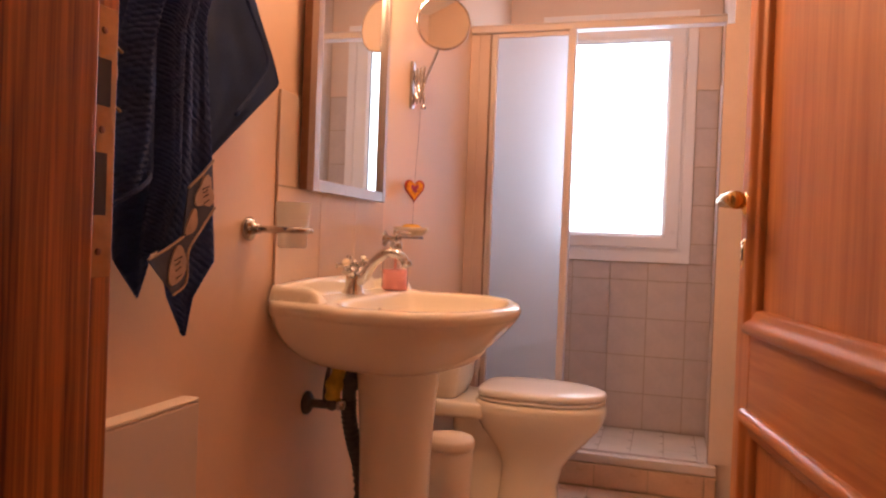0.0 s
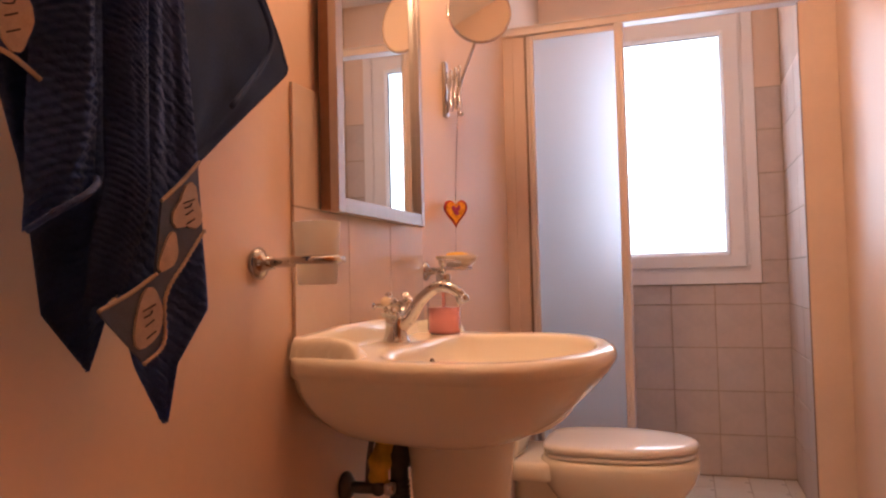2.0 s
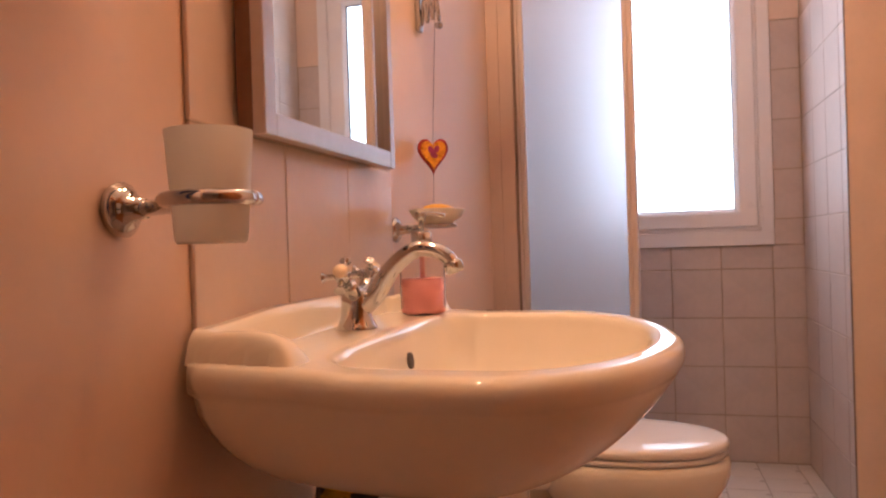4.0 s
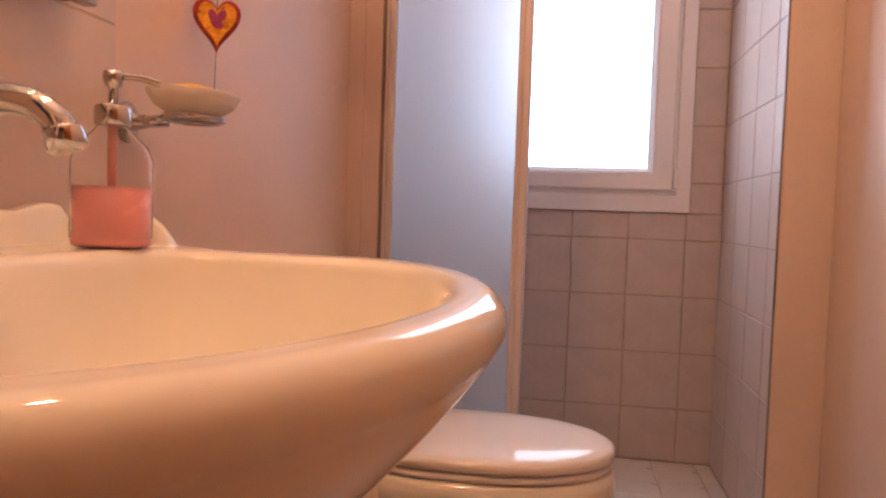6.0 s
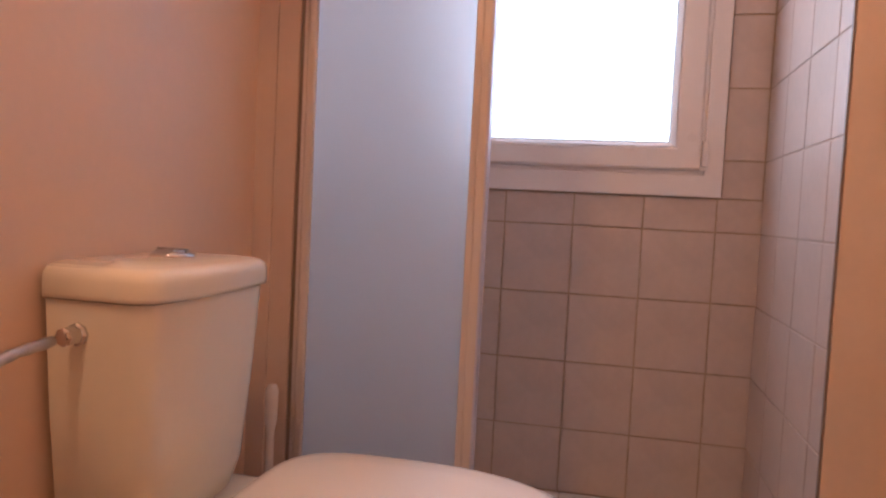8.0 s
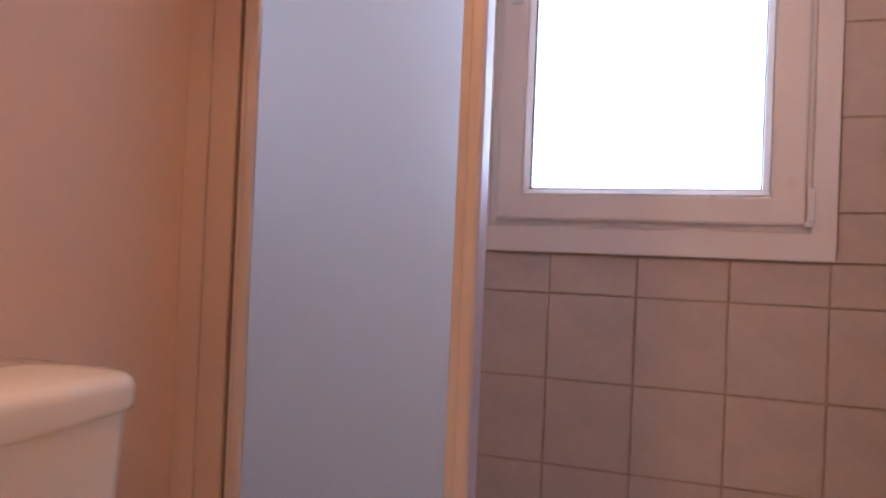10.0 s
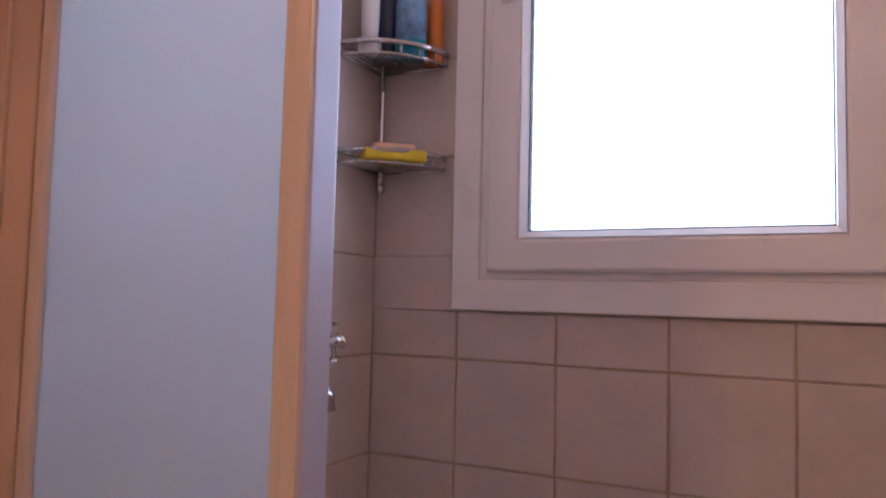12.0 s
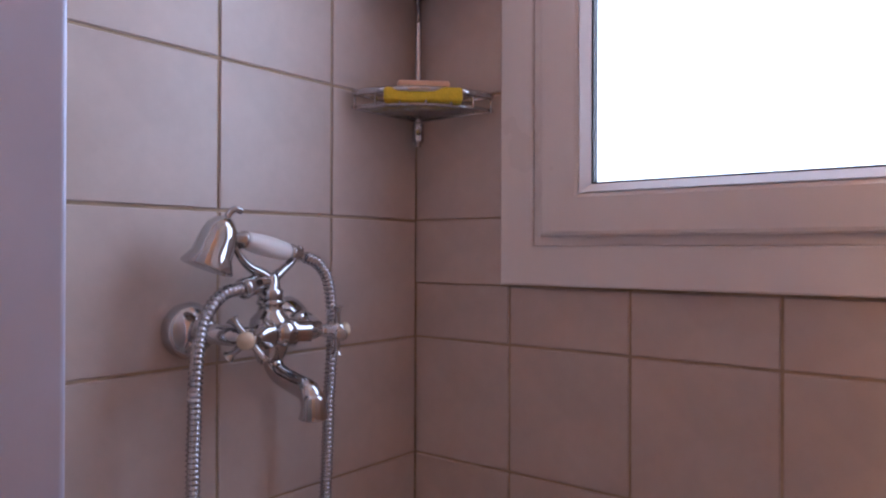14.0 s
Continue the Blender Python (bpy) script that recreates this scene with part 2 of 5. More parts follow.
structure("wall_door", join(
    box((-0.14, -0.585, 0), (0.320, -0.425, CEIL_Z)), box((1.225, -0.585, 0), (1.33, -0.425, CEIL_Z)),
    box((0.320, -0.585, 2.09), (1.225, -0.425, CEIL_Z))), PAINT, "cream painted wall with the doorway")
structure("wall_hall", join(
    box((-0.9, -2.3, 0), (-0.78, -0.585, CEIL_Z)), box((1.9, -2.3, 0), (2.0, -0.585, CEIL_Z)), box((-0.78, -2.3, 0), (1.9, -2.2, CEIL_Z)),
    box((-0.78, -0.645, 0), (-0.14, -0.585, CEIL_Z)), box((1.33, -0.645, 0), (1.9, -0.585, CEIL_Z))), PAINT, "cream painted hall walls")
structure("ceiling", box((-0.9, -2.3, CEIL_Z), (2.0, 3.16, CEIL_Z + 0.1)), CEIL, "white painted ceiling")
structure("floor", box((-0.9, -2.3, -0.12), (2.0, 2.14, -0.004)), GROUT, "tiled bathroom floor with dark joints")
structure("floor_shower", box((-0.003, 2.215, -0.12), (PIER_X + 0.003, 3.003, 0.055)), GROUTL, "raised shower floor with small tiles")
curb = structure("curb", box((-0.003, 2.142, -0.12), (PIER_X + 0.003, 2.215, 0.10)), GROUT, "low tiled kerb under the shower rail")
structure("backdrop", box((-3, 4.2, -1), (4, 4.25, 5)), SKYLIGHT, "bright white overcast sky")

# ---- window ----
GX0, GX1, GZ0, GZ1 = 0.343, 0.845, 1.097, 2.105
win = tagged(new("window_1"), "white plastic window with a frosted bright pane", "window", kind="structure")


def ring_boards(x0, x1, z0, z1, w, y0, y1, bevel):
    """Four boards round an opening: outer edges given, width w as left, right, bottom, top."""
    l, r, b, t = w
    return [box((x0, y0, z0), (x0 + l, y1, z1), bevel), box((x1 - r, y0, z0), (x1, y1, z1), bevel),
            box((x0 + l, y0, z0), (x1 - r, y1, z0 + b), bevel), box((x0 + l, y0, z1 - t), (x1 - r, y1, z1), bevel)]


def frame_ring(x0, x1, z0, z1, w, y0, y1, b):
    """A welded frame with rounded arrises, mitred: w as left, right, bottom, top."""
    l, rr, bo, t = w
    loops = []
    for f, e, y in ((0, 0, y1), (0, 0, y0 + b), (0, b * 0.3, y0 + b * 0.3), (0, b, y0), (1, -b, y0), (1, -b * 0.3, y0 + b * 0.3), (1, 0, y0 + b), (1, 0, y1)):
        loops.append([(x0 + f * l + e, y, z0 + f * bo + e), (x1 - f * rr - e, y, z0 + f * bo + e), (x1 - f * rr - e, y, z1 - f * t - e), (x0 + f * l + e, y, z1 - f * t - e)])
    return rings(loops + [loops[0]], False, False)


part("window_frame", frame_ring(0.185, 0.993, 0.946, 2.262, (0.058, 0.050, 0.060, 0.058), 2.984, 3.03, 0.003), PVC, win)
part("frame_rebate", frame_ring(0.2432, 0.9428, 1.0062, 2.2038, (0.022, 0.018, 0.018, 0.018), 2.989, 3.06, 0.002), PVC, win)
sash = part("sash", frame_ring(0.262, 0.932, 1.02, 2.192, (0.066, 0.071, 0.062, 0.072), 2.970, 3.03, 0.007), PVC, win)
def bead(x0, x1, z0, z1, w, y0, y1):
    """A sloping bead from the sash's face back to the glass, mitred at its corners."""
    o = [(x0, z0), (x1, z0), (x1, z1), (x0, z1)]
    n = [(x0 + w, z0 + w), (x1 - w, z0 + w), (x1 - w, z1 - w), (x0 + w, z1 - w)]
    out = []
    for i in range(4):
        j = (i + 1) % 4
        out.append(rings([[(o[i][0], y0, o[i][1]), (o[j][0], y0, o[j][1]), (n[j][0], y1, n[j][1]), (n[i][0], y1, n[i][1])],
                          [(o[i][0], y0 + 0.03, o[i][1]), (o[j][0], y0 + 0.03, o[j][1]), (n[j][0], y1 + 0.01, n[j][1]), (n[i][0], y1 + 0.01, n[i][1])]]))
    return out


for b in bead(0.3285, 0.8605, 1.0825, 2.1195, 0.012, 2.9715, 2.984):
    part("glazing_bead", b, PVC, sash)
for b in ring_boards(0.3405, 0.8475, 1.0945, 2.1075, (0.003, 0.003, 0.003, 0.003), 2.986, 3.0, 0.0):
    part("seal", b, DARKGAP, sash)
pane = part("pane", box((0.342, 2.990, 1.096), (0.852, 2.994, 2.106)), CLEAR, sash)
pane.visible_shadow = False
part("window_handle", join(box((0.285, 2.962, 1.53), (0.311, 2.9705, 1.60), 0.003), tube([(0.298, 2.965, 1.57), (0.298, 2.945, 1.572), (0.298, 2.935, 1.60), (0.298, 2.933, 1.68)], 0.009)), PVC, sash, "white plastic lever handle", True)
part("hinge", join(box((0.934, 2.962, 1.03), (0.948, 2.980, 1.10), 0.002), box((0.930, 2.966, 1.018), (0.946, 2.978, 1.028), 0.001)), PVC, win)

# ---- shower enclosure ----
enc = base("shower_enclosure", (0.55, 2.2, 0.10), "white sliding shower screen with frosted panels, pushed open", "shower screen")
enc_parts = [
    part("wall_profile", join(box((-0.0025, 2.1818, 0.14), (0.040, 2.238, 1.952), 0.002), box((0.039, 2.187, 0.14), (0.085, 2.236, 1.952), 0.002)), SHADELACQ, None, "cream wall profile, toned down for shade"),
    part("seal_strip", box((0.0852, 2.192, 0.14), (0.0948, 2.236, 1.952)), SEAL, None, "brown gap seal"),
    part("top_rail", join(box((0.001, 2.166, 1.952), (1.078, 2.228, 1.984), 0.004), box((0.001, 2.160, 1.978), (1.078, 2.1658, 1.984), 0.002)), WHITEAL),
    part("bottom_rail", box((0.001, 2.150, 0.102), (PIER_X - 0.001, 2.24, 0.140), 0.004), WHITEAL),
    part("bottom_track", box((0.06, 2.186, 0.140), (PIER_X - 0.042, 2.190, 0.150), 0.001), WHITEAL),
    part("end_post", box((1.082, 2.198, 0.14), (PIER_X - 0.001, 2.234, 1.952), 0.006, 3), WHITEAL),
    part("end_seal", box((1.070, 2.188, 0.142), (1.0735, 2.196, 1.950), 0.001), SEAL, None, "brown end seal"),
]
panel = part("sliding_panel", join(box((0.0955, 2.182, 0.153), (0.1055, 2.203, 1.950), 0.003, 3), box((0.1058, 2.176, 0.153), (0.1245, 2.203, 1.950), 0.006, 4),
    box((0.125, 2.178, 0.153), (0.439, 2.196, 0.175), 0.002), box((0.125, 2.178, 1.930), (0.439, 2.196, 1.950), 0.002)), WHITEAL)
lead = part("leading_stile", join(box((0.438, 2.158, 0.153), (0.452, 2.1705, 1.950), 0.0028, 3), box((0.4508, 2.1525, 0.153), (0.4690, 2.1705, 1.950), 0.0045, 4)), WHITEAL)
inner_stile = part("inner_stile", join(box((0.441, 2.1690, 0.154), (0.4670, 2.188, 1.949), 0.003, 3), box((0.4640, 2.1540, 0.154), (0.4720, 2.190, 1.949), 0.0035, 4)), SILVER, None, "grey aluminium inner stile")
sheet = part("frosted_sheet", box((0.1235, 2.183, 0.1745), (0.4425, 2.186, 1.9305)), FROST, None, "frosted translucent sheet")
for o in (lead, inner_stile, sheet):
    o.parent = panel
enc_parts.append(panel)
hang(enc, *enc_parts)

# ---- door frame and door ----
dfr = tagged(new("door_frame_1"), "dark varnished pine door frame with a strike plate", "door frame", kind="structure")
part("jamb", join(box((0.320, -0.60, 0), (0.364, -0.462, 2.05), 0.002), box((0.320, -0.462, 0), (0.352, -0.423, 2.05), 0.002)), PINED, dfr)
part("jamb", box((1.192, -0.60, 0), (1.225, -0.423, 2.05), 0.002), PINED, dfr)
part("head", box((0.320, -0.60, 2.05), (1.225, -0.423, 2.09), 0.002), PINED, dfr)
part("architrave", box((0.26, -0.60, 0), (0.3198, -0.5865, 2.13), 0.003), PINED, dfr)
plate = part("strike_plate", join(
    box((0.352, -0.4605, 0.975), (0.3535, -0.4265, 1.235), 0.0005)), material("worn_brass_plate", (0.42, 0.25, 0.10), 0.38, metal=0.7, vary=0.2, scale=30), dfr, "worn brass strike plate")
# no real recesses: dark blocks on the plate paint the holes' shade
part("latch_hole", box((0.3532, -0.454, 1.140), (0.3541, -0.434, 1.185)), DARKGAP, plate)
part("bolt_hole", box((0.3532, -0.452, 1.035), (0.3541, -0.436, 1.095)), DARKGAP, plate)
for z in (1.212, 1.117, 1.0):
    part("screw", lathe([(0.0035, 0), (0.0035, 0.0012), (0.001, 0.0016)], (0.3535, -0.444, z), (1, 0, 0), 10), BROWNW, plate)

HX, HY, EX, EY = 1.178, -0.385, 1.012, 0.502
door = tagged(new("door_1"), "open varnished pine panel door with brass lever handle", "door", kind="structure")
LEAF = math.hypot(EX - HX, EY - HY)
door.matrix_basis = Matrix.Translation((HX, HY, 0)) @ Matrix.Rotation(math.atan2(EY - HY, EX - HX) - math.pi / 2, 4, 'Z')
# in the door's own axes: y from hinge to free edge, -x towards the room
W0, TH = LEAF, 0.038


def leaf_piece(name, lo, hi, bevel, mat, parent=door):
    return part(name, box(lo, hi, bevel), mat, parent)


STILE = 0.082
leaf_piece("stile", (0, W0 - STILE, 0.012), (TH, W0, 2.04), 0.002, PINE)
leaf_piece("stile", (0, 0, 0.012), (TH, STILE, 2.04), 0.002, PINE)
for z0, z1 in ((0.012, 0.16), (0.725, 0.885), (1.90, 2.04)):
    leaf_piece("rail", (0.001, STILE, z0), (TH - 0.001, W0 - STILE, z1), 0.001, PINEH)
for z0, z1 in ((0.16, 0.725), (0.885, 1.90)):
    leaf_piece("door_panel", (0.010, STILE, z0), (TH - 0.010, W0 - STILE, z1), 0.0, PINE)
    # bold mitred moulding round the panel: a round outer bead falling in a hollow to the panel
    for i in range(4):
        strip = bmesh.new()
        rows = []
        for d, px in ((-0.012, 0.001), (-0.012, -0.004), (-0.010, -0.009), (-0.005, -0.0135), (0.002, -0.0155), (0.008, -0.0145), (0.013, -0.0105), (0.016, -0.006), (0.022, -0.003), (0.029, -0.0025), (0.033, 0.001), (0.035, 0.0105)):
            ring = [(STILE + d, z0 + d), (W0 - STILE - d, z0 + d), (W0 - STILE - d, z1 - d), (STILE + d, z1 - d)]
            rows.append([strip.verts.new((px, *ring[i])), strip.verts.new((px, *ring[(i + 1) % 4]))])
        for p, q in zip(rows, rows[1:]):
            strip.faces.new((p[0], p[1], q[1], q[0]))
        part("moulding", strip, PINEH if i % 2 == 0 else PINE, door, "", True)
HZ = 1.112
handle = part("door_handle", join(
    lathe([(0.002, 0), (0.024, 0.0), (0.025, 0.004), (0.017, 0.009), (0.010, 0.012)], (0, W0 - 0.040, HZ), (-1, 0, 0)),
    tube([(-0.008, W0 - 0.040, HZ), (-0.040, W0 - 0.040, HZ + 0.001), (-0.052, W0 - 0.051, HZ + 0.003), (-0.053, W0 - 0.095, HZ + 0.004), (-0.050, W0 - 0.145, HZ + 0.001)],
         lambda t: 0.009 + 0.007 * S(t * 2 - 0.9))), BRASS, door, "polished brass lever", True)
part("key_rosette", join(*[lathe([(0.002, 0), (0.019, 0.0), (0.020, 0.004), (0.014, 0.007), (0.002, 0.0075)], (0, W0 - 0.040, HZ - 0.092 + e), (-1, 0, 0)) for e in (-0.009, 0.009)]), BRASS, door, "brass keyhole rosette", True)
# keyhole shade as a dark block on the rosette
part("keyhole", box((-0.0085, W0 - 0.0425, HZ - 0.105), (-0.0072, W0 - 0.0375, HZ - 0.083)), DARKGAP, door)

# ---- mirror cabinet over the basin ----
cab = base("mirror_cabinet", (0.0, 0.815, 1.13), "framed mirror cabinet with brown sides hung on the wall", "mirror")
MX = 0.052
MFRAME = material("brushed_aluminium_frame", (0.50, 0.46, 0.46), 0.34, metal=0.85, vary=0.1, scale=5, bump=0.05, bump_scale=300)
mp = [part("cabinet_body", box((0.011, 0.592, 1.135), (MX - 0.018, 1.060, 1.86), 0.002), BROWNW, None, "dark brown body"),
      part("mirror_pane", box((MX - 0.0165, 0.610, 1.150), (MX - 0.0105, 1.046, 1.845)), MIRROR, None, "mirror glass")]
mp[1].data.transform(Matrix.Translation((MX - 0.0105, 0.83, 0)) @ Matrix.Rotation(radians(0.7), 4, 'Z') @ Matrix.Translation((0.0105 - MX, -0.83, 0)))
for lo, hi, m in (((MX - 0.018, 0.588, 1.130), (MX, 0.6175, 1.865), MFRAME), ((MX - 0.018, 1.044, 1.130), (MX, 1.065, 1.865), MFRAME),
                  ((MX - 0.018, 0.618, 1.130), (MX - 0.0005, 1.0435, 1.160), MFRAME), ((MX - 0.018, 0.618, 1.835), (MX - 0.0005, 1.0435, 1.865), MFRAME)):
    mp.append(part("mirror_frame", box(lo, hi, 0.002), m))
hang(cab, *mp)

# lamp bracket with two bulbs over the mirror
ml = base("mirror_lamp", (0.0, 0.875, 1.93), "small chrome wall lamp with two lit bulbs", "wall lamp")
mlp = [part("mounting_bar", box((0.001, 0.58, 1.925), (0.03, 1.03, 1.955), 0.004), CHROME)]
for y in (0.62, 0.99):
    mlp.append(part("lamp_arm", tube([(0.025, y, 1.94), (0.07, y, 1.95), (0.115, y, 1.963)], 0.006), CHROME, smooth=True))
    mlp.append(part("socket", lathe([(0.012, 0), (0.014, 0.01), (0.012, 0.012)], (0.112, y, 1.965), (1, 0, 0.05)), CHROME, smooth=True))
hang(ml, *mlp)

# ---- washbasin ----
YC = 0.755


def blend_outline(th, back, side, front, nb, nf):
    """Radius of a rounded D at angle th (0 = towards the room)."""
    c, s = math.cos(th), math.sin(th)
    a, n = (front, nf) if c > 0 else (back, nb)
    return (abs(c / a) ** n + abs(s / side) ** n) ** (-1 / n)


CX = 0.335
N = 96
ANG = [2 * math.pi * i / N for i in range(N)]


def outer(th):
    """Radius of the rim: tapering towards the wall, round in front."""
    c, s = math.cos(th), math.sin(th)
    half = 0.334 if s < 0 else 0.352
    if c >= 0:
        return blend_outline(th, 0.2, half, 0.200, 2.0, 2.02 if s < 0 else 1.8)
    lo, hi = 0.05, 0.6
    for _ in range(30):
        r = (lo + hi) / 2
        x, y = CX + r * c, abs(r * s)
        w = half - 0.038 * ((CX - x) / 0.324) ** 2.2 if x < CX else half
        lo, hi = (lo, r) if x < 0.011 or y > w else (r, hi)
    return lo


def inner(th):
    return blend_outline(th, 0.186, 0.268 if math.sin(th) < 0 else 0.282, 0.156, 6.0, 2.12 if math.sin(th) < 0 else 1.95)


def deck_z(x):
    return RIM + 0.004 * S((0.205 - x) / 0.05)


RIM, ROLL = 0.867, 0.019
loops = []
ZB = 0.705
for k in range(1, 13):
    t = k / 12
    loops.append([(CX + inner(a) * t * math.cos(a), YC + inner(a) * t * math.sin(a), ZB + 0.002 + (RIM - 0.016 - ZB) * (0.12 * t * t + 0.88 * t ** 5)) for a in ANG])
for e in (0.002, 0.005, 0.009, 0.014, 0.018):
    z = -0.014 * (1 - math.sqrt(1 - (1 - e / 0.018) ** 2))
    loops.append([(CX + (inner(a) + e) * math.cos(a), YC + (inner(a) + e) * math.sin(a), deck_z(CX + inner(a) * math.cos(a)) + z) for a in ANG])
for k in range(1, 5):
    loop = []
    for a in ANG:
        r0, r1 = inner(a) + 0.018, outer(a) - ROLL
        r = r0 + (r1 - r0) * k / 4
        x = CX + r * math.cos(a)
        loop.append((max(x, 0.011), YC + r * math.sin(a), deck_z(x)))
    loops.append(loop)
for deg in (20, 40, 58, 75, 92, 110, 128, 142):
    d, dz = ROLL * (1 - math.sin(radians(deg))), ROLL * (1 - math.cos(radians(deg)))
    loop = []
    for a in ANG:
        r = outer(a) - d * (0.2 if outer(a) * math.cos(a) < -0.31 else 1)
        x = CX + r * math.cos(a)
        loop.append((max(x, 0.011), YC + r * math.sin(a), deck_z(x) - dz))
    loops.append(loop)
for k in range(0, 15):
    t = k / 14
    loop = []
    for a in ANG:
        r = outer(a) - 0.0075
        x0, y0 = CX + r * math.cos(a), YC + r * math.sin(a)
        g = t ** (1.58 - 0.52 * max(0.0, math.cos(a)) - 0.14 * max(0.0, math.sin(a)))
        x, y = x0 + (0.222 + 0.095 * math.cos(a) - x0) * g, y0 + (YC + 0.095 * math.sin(a) - y0) * g
        loop.append((max(x, 0.011), y, RIM - 0.036 - (RIM - 0.727) * math.sin(t * math.pi / 2) ** 0.95))
    loops.append(loop)


def upstand():
    """Raised back ledge with a rounded wing at each end, standing on the deck."""
    bm = bmesh.new()
    nx, ny = 44, 136
    rows = []
    for i in range(nx + 1):
        x = 0.0068 + 0.1687 * i / nx
        row = []
        for j in range(ny + 1):
            y = YC - 0.325 + 0.67 * j / ny
            dy = abs(y - YC)
            w = (0.334 if y < YC else 0.352) - 0.038 * ((CX - x) / 0.324) ** 2.2 - 0.018
            side = max(0.0, min(1.0, (w - dy) / 0.020))
            side = math.sqrt(1 - (1 - side) ** 2)
            ledge = S((0.046 - x) / 0.024)
            wing = S((dy - (0.246 if y < YC else 0.276)) / 0.026) * math.sqrt(max(0.0, 1 - (max(0.0, x - 0.085) / 0.062) ** 2.2)) if x < 0.147 else 0.0
            h = max(ledge, wing) + 0.25 * ledge * wing
            h = (0.037 + 0.009 * S((y - YC - 0.22) / 0.05) + 0.010 * S((0.26 - dy) / 0.2)) * min(h, 1.0) * side
            row.append(bm.verts.new((x, y, deck_z(x) - 0.004 + h)))
        rows.append(row)
    for p, q in zip(rows, rows[1:]):
        for j in range(ny):
            f = (p[j], q[j], q[j + 1], p[j + 1])
            if max(v.co.z - deck_z(v.co.x) for v in f) > -0.0039:
                bm.faces.new(f)
    bmesh.ops.delete(bm, geom=[v for v in bm.verts if not v.link_faces], context='VERTS')
    return bm


basin = base("washbasin", (0.2, YC, 0.0), "white ceramic pedestal washbasin fixed to the wall", "sink")
bp_ = [part("bowl", rings(loops), CERAMIC, smooth=True)]
bp_[0].data.set_sharp_from_angle(angle=radians(70))
ped = []
for z, rx, ry, cx in ((0.0, 0.118, 0.115, 0.225), (0.02, 0.118, 0.115, 0.225), (0.05, 0.102, 0.098, 0.225), (0.25, 0.088, 0.086, 0.225), (0.50, 0.094, 0.092, 0.225), (0.62, 0.102, 0.098, 0.225), (0.700, 0.110, 0.108, 0.225)):
    ped.append([(cx + rx * math.cos(a), YC + 0.008 + ry * math.sin(a), z) for a in ANG[::3]])
bp_.append(part("pedestal", rings(ped), CERAMIC, smooth=True))
bp_[1].data.set_sharp_from_angle(angle=radians(60))
# the overflow is a solid dark disc, standing for the shade inside
ov = part("overflow", join(lathe([(0.0115, 0), (0.0115, 0.003), (0.009, 0.003)], (0.170, YC, 0.829), (1, 0, 0.15), 20)), DARKGAP, None, "overflow hole, its inner shade a dark disc", True)
dr = part("drain", lathe([(0.022, 0), (0.024, 0.002), (0.02, 0.003), (0.017, 0.001), (0.001, 0.001)], (CX, YC, ZB + 0.002)), CHROME, None, "chrome drain", True)
bp_.append(part("upstand", upstand(), CERAMIC, None, "raised ceramic ledge at the wall", True))
hang(basin, *bp_, ov, dr)

# ---- toilet ----
TY = 1.795
wc = base("toilet", (0.35, TY, 0.0), "white ceramic toilet with closed lid", "toilet")


def egg(th, x0, x1, half, n=2.3):
    """Rounded toilet seat outline: square towards the cistern, round in front."""
    c, s = math.cos(th), math.sin(th)
    cx = x0 + (x1 - x0) * 0.45
    a, m = ((x1 - cx), 2.1) if c > 0 else ((cx - x0), 4.0)
    r = (abs(c / a) ** m + abs(s / half) ** m) ** (-1 / m)
    return cx + r * c, TY + r * s


def egg_loop(x0, x1, half, z, dome=0.0):
    out = []
    for a in ANG[::2]:
        x, y = egg(a, x0, x1, half)
        out.append((x, y, z))
    return out


def shrink_egg(d, z):
    return egg_loop(0.205 + d, 0.684 - d, 0.178 - d, z)


lid = part("lid", rings([shrink_egg(0.005, 0.4475), shrink_egg(0.0, 0.451), shrink_egg(0.0, 0.462), shrink_egg(0.002, 0.467), shrink_egg(0.008, 0.471), shrink_egg(0.022, 0.4745), shrink_egg(0.07, 0.478), shrink_egg(0.13, 0.479)]), SEATP, None, "glossy white plastic lid", True)
seat = part("seat", rings([shrink_egg(0.010, 0.4285), shrink_egg(0.004, 0.432), shrink_egg(0.003, 0.440), shrink_egg(0.009, 0.445)]), SEATP, None, "white plastic seat", True)
bl = []
for z, x0, x1, h in ((0.427, 0.205, 0.674, 0.170), (0.421, 0.198, 0.683, 0.178), (0.405, 0.195, 0.687, 0.181), (0.385, 0.195, 0.686, 0.179), (0.355, 0.205, 0.676, 0.170), (0.32, 0.225, 0.654, 0.156), (0.28, 0.255, 0.618, 0.138), (0.23, 0.290, 0.570, 0.120), (0.18, 0.305, 0.532, 0.110), (0.10, 0.30, 0.512, 0.106), (0.03, 0.29, 0.52, 0.112), (0.0, 0.285, 0.525, 0.115)):
    bl.append(egg_loop(x0, x1, h, z))
wcbowl = part("bowl", rings(bl), CERAMIC, smooth=True)
# the outlet bend behind the bowl, narrower than the foot
trap = part("trap", join(rings([egg_loop(0.10, 0.42, h, z) for z, h in ((0.0, 0.088), (0.02, 0.086), (0.06, 0.074), (0.16, 0.066), (0.26, 0.070), (0.33, 0.094), (0.36, 0.11))]),
    tube([(0.02, TY, 0.19), (0.10, TY, 0.19), (0.20, TY, 0.18)], 0.052, 18)), CERAMIC, None, "ceramic outlet bend", True)
shelf = part("rear_deck", box((0.012, TY - 0.165, 0.355), (0.245, TY + 0.165, 0.418), 0.02, 3), CERAMIC, smooth=True)
CY0, CY1 = 1.612, 1.936


